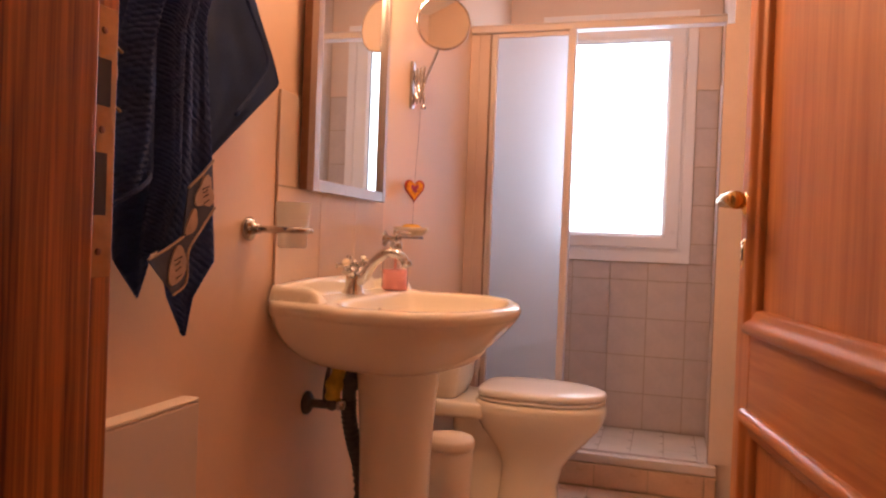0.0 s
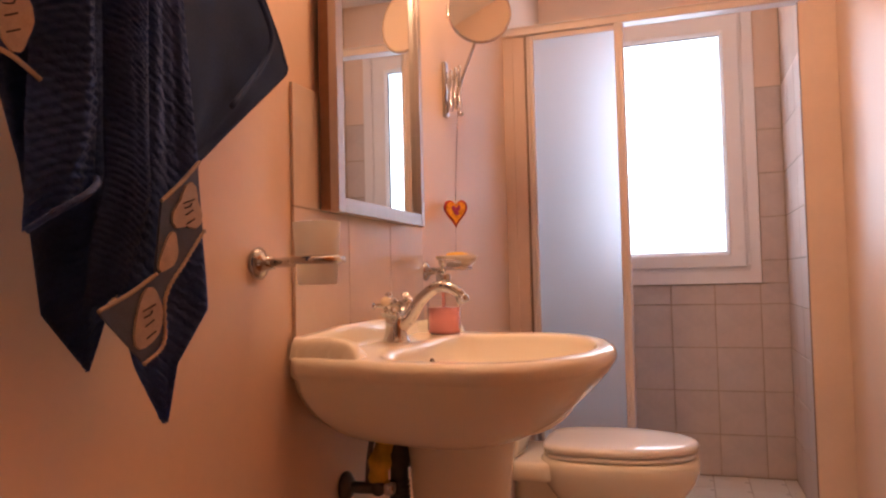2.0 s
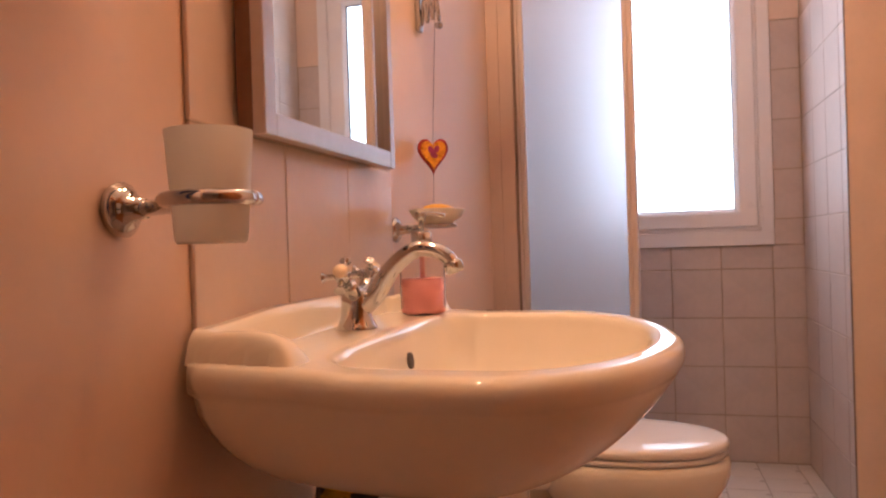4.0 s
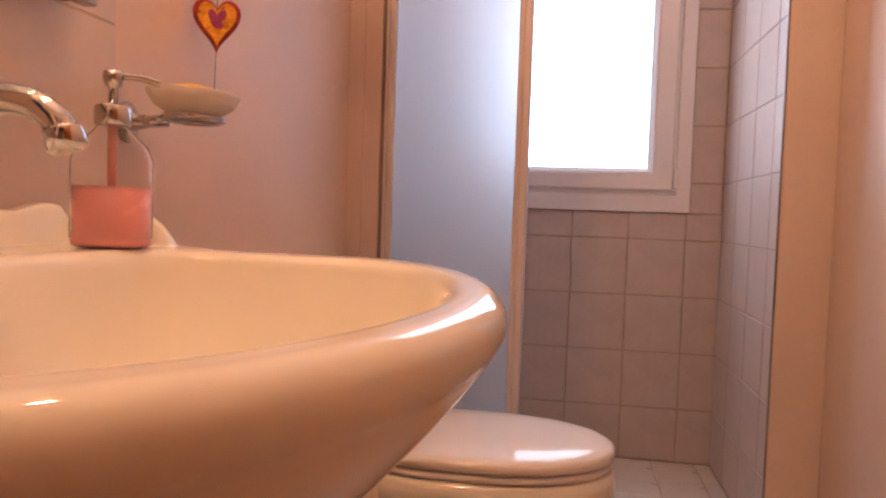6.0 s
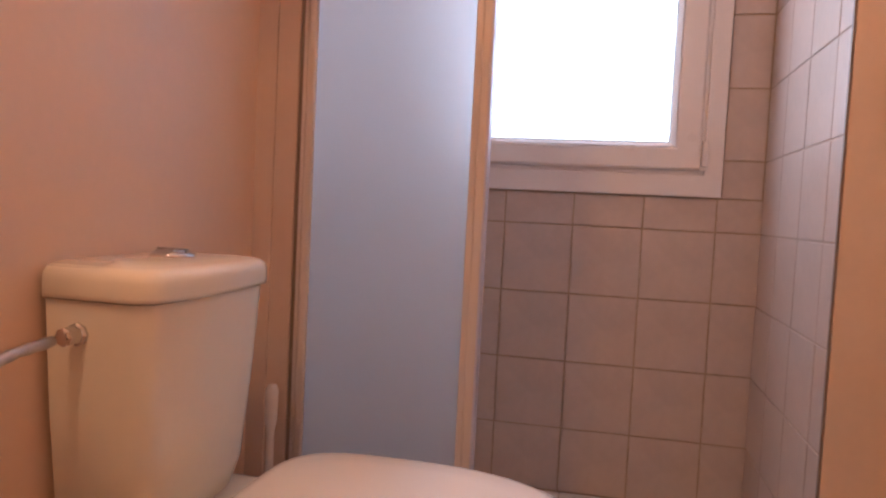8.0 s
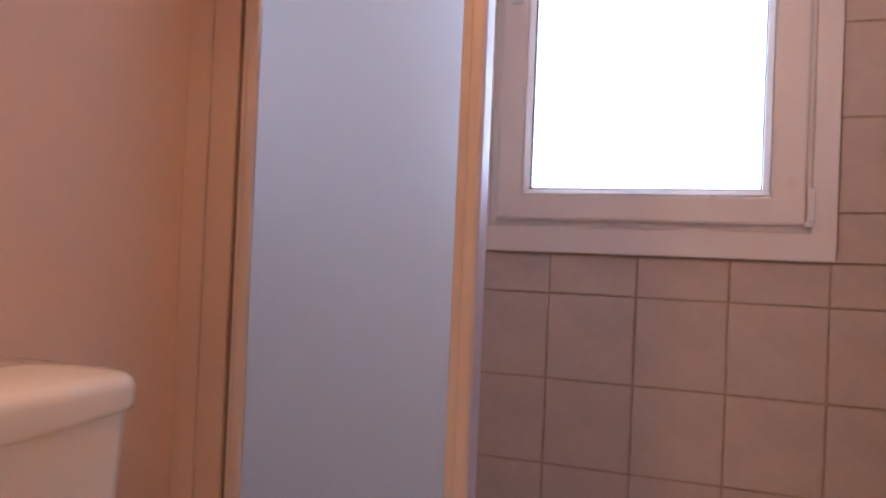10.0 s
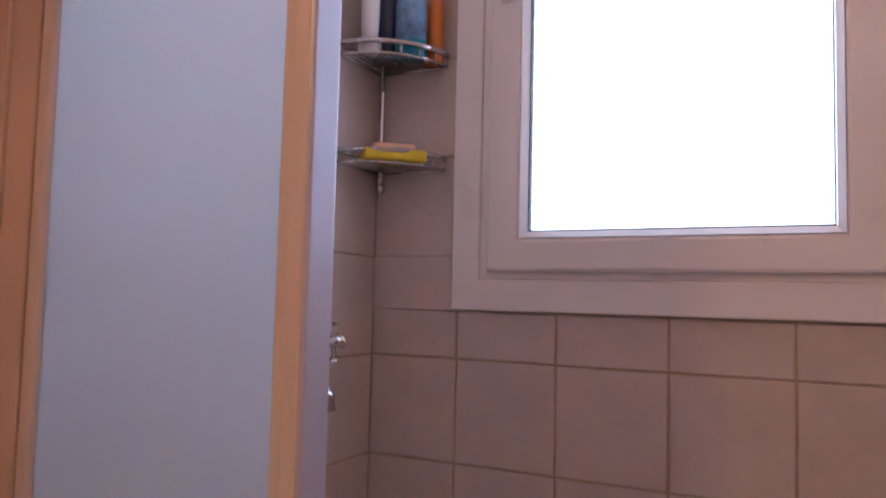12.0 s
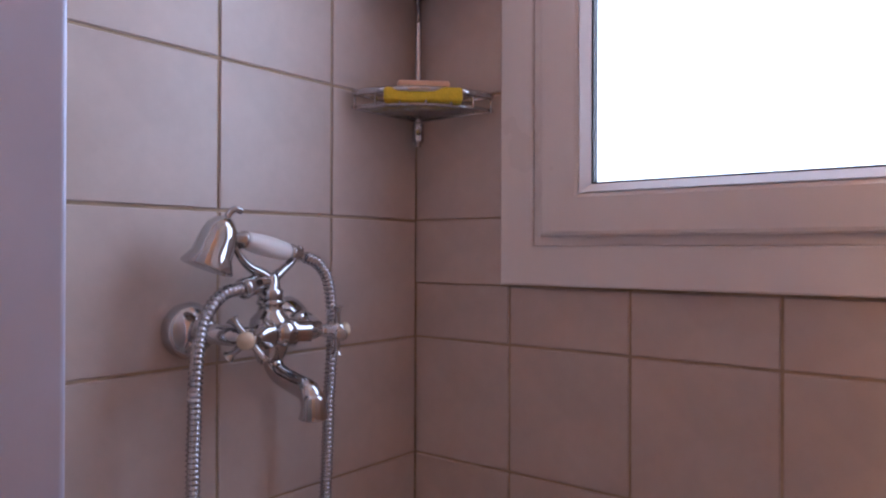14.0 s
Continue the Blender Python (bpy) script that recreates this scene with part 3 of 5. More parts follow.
def slab_loop(x1, y0, y1, z, bow, n=10):
    """A loop straight at the wall, bowed towards the room, round at its two front corners."""
    r, ym = 0.024, (y0 + y1) / 2
    front = []
    for k in range(n + 1):
        u = -1 + 2 * k / n
        y = ym + u * (y1 - y0) / 2
        edge = max(0.0, abs(u) * (y1 - y0) / 2 - ((y1 - y0) / 2 - r)) / r
        front.append((x1 + bow * (1 - u * u) - r * (1 - math.sqrt(max(0.0, 1 - edge * edge))), y, z))
    return [(0.012, y0, z)] + front + [(0.012, y1, z)]


cist = part("cistern", rings([slab_loop(x1, a, b, z, 0.010, 24) for z, x1, a, b in
    ((0.417, 0.112, 1.668, 1.892), (0.425, 0.124, 1.655, 1.905), (0.47, 0.136, 1.640, 1.918), (0.60, 0.146, 1.626, 1.926), (0.743, 0.154, CY0 + 0.004, CY1 - 0.004))]), CERAMIC, smooth=True)
cist.data.set_sharp_from_angle(angle=radians(50))
clid = part("cistern_lid", rings([slab_loop(0.160 - d, CY0 - 0.003 + d, CY1 + 0.003 - d, z, 0.014, 24) for d, z in
    ((0.006, 0.744), (0.001, 0.746), (0.0, 0.752), (0.0, 0.770), (0.002, 0.778), (0.007, 0.784), (0.016, 0.787), (0.04, 0.790), (0.07, 0.791))]), CERAMIC, smooth=True)
btn = part("flush_button", join(lathe([(0.031, 0), (0.032, 0.005), (0.027, 0.010), (0.024, 0.010), (0.023, 0.013), (0.001, 0.0145)], (0.085, (CY0 + CY1) / 2, 0.789)), box((0.06, (CY0 + CY1) / 2 - 0.0008, 0.8022), (0.11, (CY0 + CY1) / 2 + 0.0008, 0.8042))), CHROME, None, "chrome flush button", True)
hang(wc, lid, seat, wcbowl, trap, shelf, cist, clid, btn)

# ---- towel on the wall ----
def terry(name, colour, rib):
    """Ribbed terry cloth; rib: stretch and slant of the ribs."""
    m = material(name, colour, 0.95, vary=0.35, scale=14, fine=260)
    nt = m.node_tree
    b = nt.nodes["Principled BSDF"]
    b.inputs["Sheen Weight"].default_value = 0.08
    b.inputs["Specular IOR Level"].default_value = 0.15
    b.inputs["Sheen Roughness"].default_value = 0.5
    co, mp, wv, ns, bp, ad = (nt.nodes.new(k) for k in ("ShaderNodeTexCoord", "ShaderNodeMapping", "ShaderNodeTexWave", "ShaderNodeTexNoise", "ShaderNodeBump", "ShaderNodeMath"))
    mp.inputs["Rotation"].default_value = (rib, 0, 0)
    wv.bands_direction = 'Z'
    wv.inputs["Scale"].default_value = 24
    wv.inputs["Distortion"].default_value = 4.0
    wv.inputs["Detail"].default_value = 2
    wv.inputs["Detail Scale"].default_value = 3
    ns.inputs["Scale"].default_value = 420
    nt.links.new(co.outputs["Object"], mp.inputs["Vector"])
    nt.links.new(mp.outputs[0], wv.inputs["Vector"])
    nt.links.new(co.outputs["Object"], ns.inputs["Vector"])
    ad.operation = 'MULTIPLY_ADD'
    ad.inputs[1].default_value = 0.35
    nt.links.new(ns.outputs["Fac"], ad.inputs[0])
    nt.links.new(wv.outputs["Fac"], ad.inputs[2])
    nt.links.new(ad.outputs[0], bp.inputs["Height"])
    bp.inputs["Strength"].default_value, bp.inputs["Distance"].default_value = 0.6, 0.002
    nt.links.new(bp.outputs[0], b.inputs["Normal"])
    return m


NAVY = terry("navy_ribbed_terry", (0.058, 0.108, 0.33), 0.5)
NAVY2 = terry("navy_terry_fold", (0.050, 0.092, 0.28), -0.35)
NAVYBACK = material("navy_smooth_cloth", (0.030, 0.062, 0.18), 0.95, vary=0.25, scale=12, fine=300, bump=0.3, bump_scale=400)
BAND = material("slate_blue_woven_band", (0.10, 0.13, 0.22), 0.9, vary=0.2, scale=30, fine=400, bump=0.3, bump_scale=500)
MOTIF = material("pale_woven_motif", (0.46, 0.36, 0.30), 0.9, vary=0.2, scale=40, fine=400, bump=0.3, bump_scale=500)


def along(line, t):
    """Point at 0..1 of a line of (t, y, z) knots, smoothly."""
    for (a, y0, z0), (b, y1, z1) in zip(line, line[1:]):
        if t <= b:
            k = (t - a) / (b - a)
            k = 0.5 * k + 0.5 * S(k)
            return y0 + (y1 - y0) * k, z0 + (z1 - z0) * k
    return line[-1][1:]


def cloth(left, right, x0, folds, thick=0.007, nu=26, nv=44, bulge=0.0, rib=None):
    """A hanging sheet between two edge lines; folds: rows of depth, count, phase; rib: pitch, slant, bow and depth of the woven ribs."""
    bm = bmesh.new()
    grid = []
    for j in range(nv + 1):
        v = j / nv
        (yl, zl), (yr, zr) = along(left, v), along(right, v)
        row = []
        for i in range(nu + 1):
            u = i / nu
            x = x0 + bulge * math.sin(math.pi * u) * (1 - 0.6 * S((v - 0.8) / 0.2))
            for d, c, ph in folds:
                x += d * (0.35 + 0.65 * v) * (1 - 0.9 * S((v - 0.72) / 0.28)) * math.sin(2 * math.pi * (c * u + ph) + 0.8 * v)
            y, z = yl + (yr - yl) * u, zl + (zr - zl) * u
            n = noise.noise((u * 5, v * 6, x0 * 40)) * 0.004
            if rib:
                w = noise.noise((y * 30, z * 30, x0 * 10)) * 0.35
                wave = math.sin(2 * math.pi * ((z + rib[1] * y + rib[2] * (u - 0.5) ** 2) / rib[0] + w))
                n += rib[3] * 0.75 * (1 - (1 - abs(wave)) ** 2) * (1 if wave > 0 else -1) * S(min(u, 1 - u) * 9 + 0.08)
            row.append(bm.verts.new((x + n, y, z)))
        grid.append(row)
    for a, b in zip(grid, grid[1:]):
        for i in range(nu):
            bm.faces.new((a[i], a[i + 1], b[i + 1], b[i]))
    geo = bm.faces[:]
    bmesh.ops.solidify(bm, geom=geo, thickness=thick)
    return bm


towel = base("towel", (0.02, 0.1, 1.62), "navy blue ribbed terry towel with pale motifs hanging on the wall", "towel")
tw = [
    part("hanging_loop", join(lathe([(0.018, 0), (0.018, 0.004), (0.008, 0.006), (0.008, 0.04), (0.012, 0.045), (0.001, 0.047)], (0.0, 0.10, 1.66), (1, 0, 0)), tube([(0.03, 0.10, 1.66), (0.04, 0.10, 1.64), (0.045, 0.10, 1.61)], 0.004)), CHROME, None, "chrome wall hook", True),
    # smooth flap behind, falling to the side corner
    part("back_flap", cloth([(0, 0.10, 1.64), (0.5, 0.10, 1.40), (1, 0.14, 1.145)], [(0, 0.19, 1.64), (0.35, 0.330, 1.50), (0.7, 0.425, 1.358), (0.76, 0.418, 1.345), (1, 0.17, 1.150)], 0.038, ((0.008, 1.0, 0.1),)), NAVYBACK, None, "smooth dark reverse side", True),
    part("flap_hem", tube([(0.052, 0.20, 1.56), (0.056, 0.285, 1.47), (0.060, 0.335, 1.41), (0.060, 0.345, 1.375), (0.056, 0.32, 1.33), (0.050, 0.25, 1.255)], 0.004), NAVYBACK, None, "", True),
    # left rear part with the motif band, ending in a point
    part("rear_fold", cloth([(0, 0.02, 1.64), (0.25, -0.125, 1.42), (0.42, -0.188, 1.252), (0.48, -0.155, 1.200), (0.62, -0.127, 1.12), (0.86, -0.100, 0.975), (1, -0.040, 0.912)], [(0, 0.10, 1.64), (0.4, 0.04, 1.30), (0.7, 0.03, 1.10), (0.9, -0.01, 0.965), (1, -0.034, 0.912)], 0.066, ((0.012, 1.5, 0.3),), nv=300, rib=(0.009, -0.6, 0.0, 0.0018)), NAVY2, None, "", True),
    # central ribbed folds, ending in the long point
    part("front_fold", cloth([(0, 0.08, 1.64), (0.35, 0.02, 1.364), (0.62, 0.018, 1.096), (0.78, -0.03, 0.985), (0.88, -0.002, 0.915), (1, 0.046, 0.843)], [(0, 0.16, 1.64), (0.35, 0.083, 1.387), (0.6, 0.112, 1.159), (0.72, 0.117, 1.066), (0.84, 0.128, 0.969), (0.92, 0.072, 0.908), (1, 0.055, 0.843)], 0.090, ((0.008, 1.0, 0.1),), nu=28, nv=330, bulge=0.006, rib=(0.0085, 0.75, 0.0, 0.0020)), NAVY, None, "", True),
    # wide rolled fold in front, its hem cut across
    part("roll_fold", cloth([(0, -0.02, 1.64), (0.45, -0.122, 1.309), (0.7, -0.134, 1.153), (0.9, -0.135, 1.075), (1, -0.136, 1.052)], [(0, 0.06, 1.64), (0.55, -0.047, 1.338), (0.8, -0.045, 1.204), (1, -0.050, 1.112)], 0.086, ((0.003, 2.0, 0.2),), nu=28, nv=300, bulge=0.032, rib=(0.0098, -0.25, 0.03, 0.0024)), NAVY, None, "", True),
    part("roll_hem", tube([(0.090, -0.135, 1.053), (0.108, -0.120, 1.070), (0.119, -0.096, 1.087), (0.110, -0.070, 1.102), (0.092, -0.051, 1.112)], 0.0034), NAVY2, None, "plain stitched hem", True),
    part("middle_fold", cloth([(0, 0.03, 1.64), (0.45, -0.044, 1.343), (0.78, -0.040, 1.118), (0.9, -0.060, 1.049), (1, -0.072, 0.974)], [(0, 0.10, 1.64), (0.45, 0.026, 1.364), (0.85, 0.030, 1.096), (1, 0.014, 1.011)], 0.093, ((0.002, 2.0, 0.6),), nu=26, nv=330, bulge=0.016, rib=(0.0080, 0.55, 0.02, 0.0019)), NAVY2, None, "", True),
]


def on_cloth(x, outline, mat, name, label=""):
    """A thin woven patch lying on the towel."""
    return part(name, rings([[(x, y, z) for y, z in outline], [(x + 0.003, y, z) for y, z in outline]]), mat, None, label)


def oval(y, z, ry, rz, turn, n=18, dent=0.0):
    out = []
    for i in range(n):
        a = 2 * math.pi * i / n
        r = 1 + dent * math.cos(3 * a)
        u, w = ry * r * math.cos(a), rz * r * math.sin(a)
        out.append((y + u * math.cos(turn) - w * math.sin(turn), z + u * math.sin(turn) + w * math.cos(turn)))
    return out


tw.append(on_cloth(0.1105, [(-0.072, 0.975), (-0.008, 0.918), (0.021, 0.938), (0.026, 0.988), (0.094, 1.065), (0.085, 1.145), (0.022, 1.094), (0.010, 1.011)], BAND, "woven_band", "slate blue woven band"))
for y, z, a, b, t, d in ((-0.004, 0.965, 0.020, 0.033, -0.30, 0.10), (0.030, 1.036, 0.012, 0.024, -0.5, 0.15), (0.064, 1.088, 0.022, 0.028, -0.6, 0.25)):
    tw.append(on_cloth(0.1140, oval(y, z, a, b, t, dent=d), MOTIF, "motif", "pale leaf-shaped motif"))
tw.append(on_cloth(0.098, oval(-0.160, 1.250, 0.022, 0.036, 0.4, dent=0.15), MOTIF, "motif", "pale leaf-shaped motif"))
DARKTH = material("dark_embroidery", (0.05, 0.04, 0.05), 0.9)
for y, z, dy, dz in ((-0.004, 0.965, 0.009, 0.010), (0.064, 1.088, 0.009, 0.008), (-0.160, 1.250, 0.009, 0.011)):
    x = 0.1172 if y > -0.1 else 0.1012
    for k in range(4):
        a = (k - 1.5) * dz * (1.2 - 0.15 * k)
        tw.append(part("embroidery", tube([(x, y - dy * (0.5 + 0.2 * k), z + a - 0.003), (x, y + 0.002, z + a + 0.001 * (k % 2)), (x, y + dy * (1.1 - 0.3 * (k % 3)), z + a + 0.004)], 0.0009, 6, 2), DARKTH, None, "dark stitched line"))
for pts in (((0.1145, -0.073, 0.976), (0.1155, -0.03, 0.993), (0.1145, 0.011, 1.013)), ((0.1145, 0.020, 1.094), (0.1155, 0.054, 1.119), (0.1145, 0.087, 1.147)),
            ((0.1145, -0.010, 0.917), (0.1150, 0.021, 0.937), (0.1150, 0.025, 0.988), (0.1150, 0.060, 1.028), (0.1145, 0.096, 1.065))):
    tw.append(part("cord_trim", tube(pts, lambda t: 0.0022 + 0.0006 * math.sin(t * 160), 8, 24), MOTIF, None, "twisted cream cord", True))
for z in (1.290, 1.204):
    tw.append(part("cord_trim", tube([(0.099, -0.186, z + 0.008), (0.101, -0.160, z + 0.004), (0.101, -0.128, z - 0.010)], 0.0025), MOTIF, None, "twisted cream cord", True))
hang(towel, *tw)

# ---- flat white heater low on the wall ----
heater = base("panel_heater", (0.02, -0.1, 0.12), "flat white panel heater fixed low on the wall", "heater")
hang(heater, part("front_panel", box((0.012, -0.38, 0.14), (0.040, 0.178, 0.700), 0.004), material("white_enamel", (0.66, 0.60, 0.57), 0.4, vary=0.03)),
     # upward face of the same box, lighter enamel to paint in light from above
     part("top_plate", box((0.002, -0.378, 0.701), (0.040, 0.178, 0.708), 0.002), material("lit_top_enamel", (0.82, 0.74, 0.66), 0.4, vary=0.03)),
     part("wall_bracket", box((0.001, -0.30, 0.20), (0.0118, 0.10, 0.64)), CEIL))

# ---- tumbler holder ----
CUPG = frosted("frosted_tumbler_glass", (0.9, 0.86, 0.82), (0.96, 0.93, 0.9), 0.62)
th = base("tumbler_holder", (0, 0.418, 1.028), "chrome wall holder with a frosted glass tumbler ring", "cup holder")
KX, KY, KZ = 0.148, 0.317, 1.032
FY = 0.388
ARMD = Vector((KX, KY - FY, 0)).normalized()
hang(th, part("wall_flange", lathe([(0.002, 0), (0.026, 0), (0.027, 0.006), (0.018, 0.014), (0.012, 0.018), (0.010, 0.03)], (0.001, FY, KZ), (1, 0, 0)), CHROME, smooth=True),
     part("arm", tube([(0.02, FY, KZ), (0.035, FY - 0.004, KZ), (KX - 0.035 * ARMD.x, KY - 0.035 * ARMD.y, KZ)], 0.008), CHROME, smooth=True),
     part("ring", tube([(KX + 0.0365 * math.cos(a), KY + 0.0365 * math.sin(a), KZ) for a in [2 * math.pi * i / 24 for i in range(25)]], 0.0062, 10, 2), CHROME, smooth=True))
cup = tagged(part("tumbler", lathe([(0.001, 0.0), (0.027, 0.0), (0.0290, 0.003), (0.0352, 0.092), (0.0335, 0.092), (0.027, 0.006), (0.001, 0.005)], (KX, KY, 0.996), n=40), CUPG, None, "", True), "frosted white glass tumbler held in the chrome ring", "tumbler")

# ---- heart pendant on a thread ----
def heart(y, z, s, x):
    out = []
    for i in range(36):
        a = 2 * math.pi * i / 36
        out.append((y + s * 16 * math.sin(a) ** 3 / 16, z + s * (13 * math.cos(a) - 5 * math.cos(2 * a) - 2 * math.cos(3 * a) - math.cos(4 * a)) / 15 * (1.18 + 0.10 * math.cos(a + math.pi))))
    return out


HEARTM = material("orange_painted_heart", (0.62, 0.19, 0.035), 0.3, vary=0.5, scale=90, fine=200, coat=0.4, tint=(0.75, 0.32, 0.03))
HRED = material("dark_red_paint", (0.35, 0.03, 0.03), 0.4, vary=0.3, scale=60)
HPINK = material("magenta_paint", (0.30, 0.04, 0.14), 0.4, vary=0.3, scale=60)
hb = base("heart_pendant", (0.035, 1.37, 1.195), "small orange painted heart hanging on a thread", "ornament")


def facing(ob):
    """Turns the heart a little away from the wall towards the doorway."""
    m = Matrix.Translation((0.038, 1.37, 1.195)) @ Matrix.Rotation(radians(-62), 4, 'Z') @ Matrix.Translation((-0.038, -1.37, -1.195))
    ob.data.transform(m)
    return ob


def plate_heart(s0, s1, x0, x1):
    o0, o1 = heart(1.37, 1.195, s0, 0), heart(1.37, 1.195, s1, 0)
    return rings([[(x0, y, z) for y, z in o0], [(x0 + 0.002, y, z) for y, z in o1], [(x1 - 0.002, y, z) for y, z in o1], [(x1, y, z) for y, z in o0]])


hang(hb, facing(part("heart_body", plate_heart(0.032, 0.035, 0.032, 0.041), HRED, smooth=False)), facing(part("heart_face", plate_heart(0.0275, 0.0288, 0.0412, 0.0432), HEARTM, None, "orange face")),
     facing(part("heart_mark", join(*[rings([[(0.0434, y, z) for y, z in oval(1.37 + a, 1.195 + b, 0.006, 0.009, t)], [(0.0444, y, z) for y, z in oval(1.37 + a, 1.195 + b, 0.006, 0.009, t)]]) for a, b, t in ((-0.006, 0.006, 0.4), (0.007, 0.007, -0.5), (0.001, -0.006, 1.2))]), HPINK, None, "magenta brush marks")),
     part("thread", join(tube([(0.055, 1.36, 1.49), (0.045, 1.366, 1.34), (0.038, 1.37, 1.212)], 0.0007, 6), tube([(0.038, 1.37, 1.157), (0.037, 1.368, 1.10), (0.036, 1.366, 1.05)], 0.0006, 6)), material("brown_thread", (0.25, 0.15, 0.09), 0.9), None, "brown thread"))

# ---- shaving mirror on a folding arm ----
sm = base("shaving_mirror", (0.0, 1.395, 1.55), "round chrome shaving mirror on a folding wall arm", "shaving mirror")
SC = Vector((0.146, 1.285, 1.735))
SN = Vector((0.43, -0.89, 0.03)).normalized()
smp = [part("wall_plate", box((0.001, 1.382, 1.475), (0.014, 1.408, 1.640), 0.004), CHROME),
       part("disc", lathe([(0.001, -0.006), (0.085, -0.006), (0.090, -0.003), (0.091, 0.002), (0.088, 0.005), (0.084, 0.003)], SC, SN, 48), CHROME, None, "chrome rim", True),
       part("mirror_face", lathe([(0.0841, 0.0), (0.0841, 0.0036), (0.001, 0.0037)], SC, SN, 48), MIRROR, None, "mirror glass")]
p0, p1 = Vector((0.014, 1.395, 1.488)), Vector((0.066, 1.352, 1.492))
for i in range(3):
    a, b = p0.lerp(p1, i / 3), p0.lerp(p1, (i + 1) / 3)
    for s in (0, 1):
        c, d = a + Vector((0, 0, 0.12 * s)), b + Vector((0, 0, 0.12 * (1 - s)))
        mid = (c + d) / 2
        smp.append(part("folding_bar", tube([c, mid, d], 0.0045, 8, 3), CHROME, smooth=True))
smp.append(part("mirror_post", tube([p1 + Vector((0, 0, -0.01)), p1 + Vector((0, 0, 0.06)), SC - SN * 0.012 + Vector((0, 0, -0.05)), SC - SN * 0.006], 0.0045, 10), CHROME, smooth=True))
smp.append(part("swivel_knob", lathe([(0.001, -0.008), (0.008, -0.005), (0.009, 0), (0.008, 0.005), (0.001, 0.008)], p1 + Vector((0, 0, -0.02))), CHROME, smooth=True))
hang(sm, *smp)

# ---- soap dish ----
SHELL = frosted("frosted_shell_glass", (0.86, 0.80, 0.72), (0.9, 0.84, 0.78), 0.4)
sd = base("soap_dish", (0, 1.195, 1.021), "chrome wall arm with a frosted glass soap dish", "soap dish")
dish_loops = []
DC = Vector((0.088, 1.212, 1.031))
for k, (rx, ry, dz) in enumerate(((0.002, 0.002, 0.0), (0.030, 0.040, 0.002), (0.046, 0.058, 0.012), (0.056, 0.068, 0.028), (0.054, 0.066, 0.029), (0.043, 0.054, 0.015), (0.026, 0.036, 0.006), (0.002, 0.002, 0.004))):
    dish_loops.append([DC + Vector((rx * math.cos(a), ry * math.sin(a) * (1 + 0.05 * math.cos(9 * a)), dz)) for a in ANG[::2]])
hang(sd, part("wall_flange", lathe([(0.002, 0), (0.025, 0), (0.026, 0.006), (0.016, 0.013), (0.010, 0.017), (0.009, 0.03)], (0.001, 1.195, 1.021), (1, 0, 0)), CHROME, smooth=True),
     part("arm", tube([(0.02, 1.195, 1.021), (0.04, 1.198, 1.022), (0.058, 1.204, 1.024)], 0.008), CHROME, smooth=True),
     part("ring", tube([(DC.x + 0.034 * math.cos(a), DC.y + 0.044 * math.sin(a), 1.027) for a in [2 * math.pi * i / 24 for i in range(25)]], 0.0045, 8, 2), CHROME, smooth=True),
     part("dish", rings(dish_loops), SHELL, None, "frosted glass shell", True))
tagged(part("soap_bar", rings([[(DC.x + r * 0.030 * math.cos(a), DC.y + r * 0.042 * math.sin(a), 1.046 + z) for a in ANG[::4]] for r, z in ((0.7, 0), (0.95, 0.003), (1.0, 0.012), (0.9, 0.020), (0.5, 0.024))]), material("yellow_soap", (0.72, 0.42, 0.05), 0.35, vary=0.1), None, "", True), "yellow oval soap bar lying in the glass dish", "soap")

# ---- basin tap ----
tap = base("basin_tap", (0.088, 0.768, 0.871), "chrome basin mixer tap with cross handles and ceramic caps", "tap")
BX, BY, BZ = 0.088, 0.768, 0.870
IVORY = material("ivory_ceramic_cap", (0.78, 0.66, 0.48), 0.2, vary=0.04)


def cross_handle(centre, axis, r, stem, turn=0.0):
    """A four-armed tap handle with its cap; parts not yet parented."""
    a = Vector(axis).normalized()
    u = a.orthogonal().normalized()
    w = a.cross(u)
    arms = []
    for k in range(4):
        ang = math.pi / 4 + turn + k * math.pi / 2
        d = u * math.cos(ang) + w * math.sin(ang)
        arms.append(tube([centre + d * 0.004, centre + d * r * 0.55, centre + d * r * 0.92, centre + d * r], lambda t: 0.0042 + 0.0040 * S(t * 3 - 1.4) - 0.005 * S(t * 8 - 7), 10, 6))
    hub = lathe([(0.006, -stem), (0.009, -stem + 0.006), (0.0075, -0.008), (0.011, -0.006), (0.011, 0.006), (0.009, 0.008)], centre, a, 20)
    cap = lathe([(0.0098, 0.006), (0.0110, 0.009), (0.0105, 0.013), (0.0075, 0.0165), (0.001, 0.018)], centre, a, 20)
    h = part("cross_handle", join(hub, *arms), CHROME, None, "chrome cross handle", True)
    c = part("cap", cap, IVORY, None, "ivory ceramic cap", True)
    c.parent = h
    return h


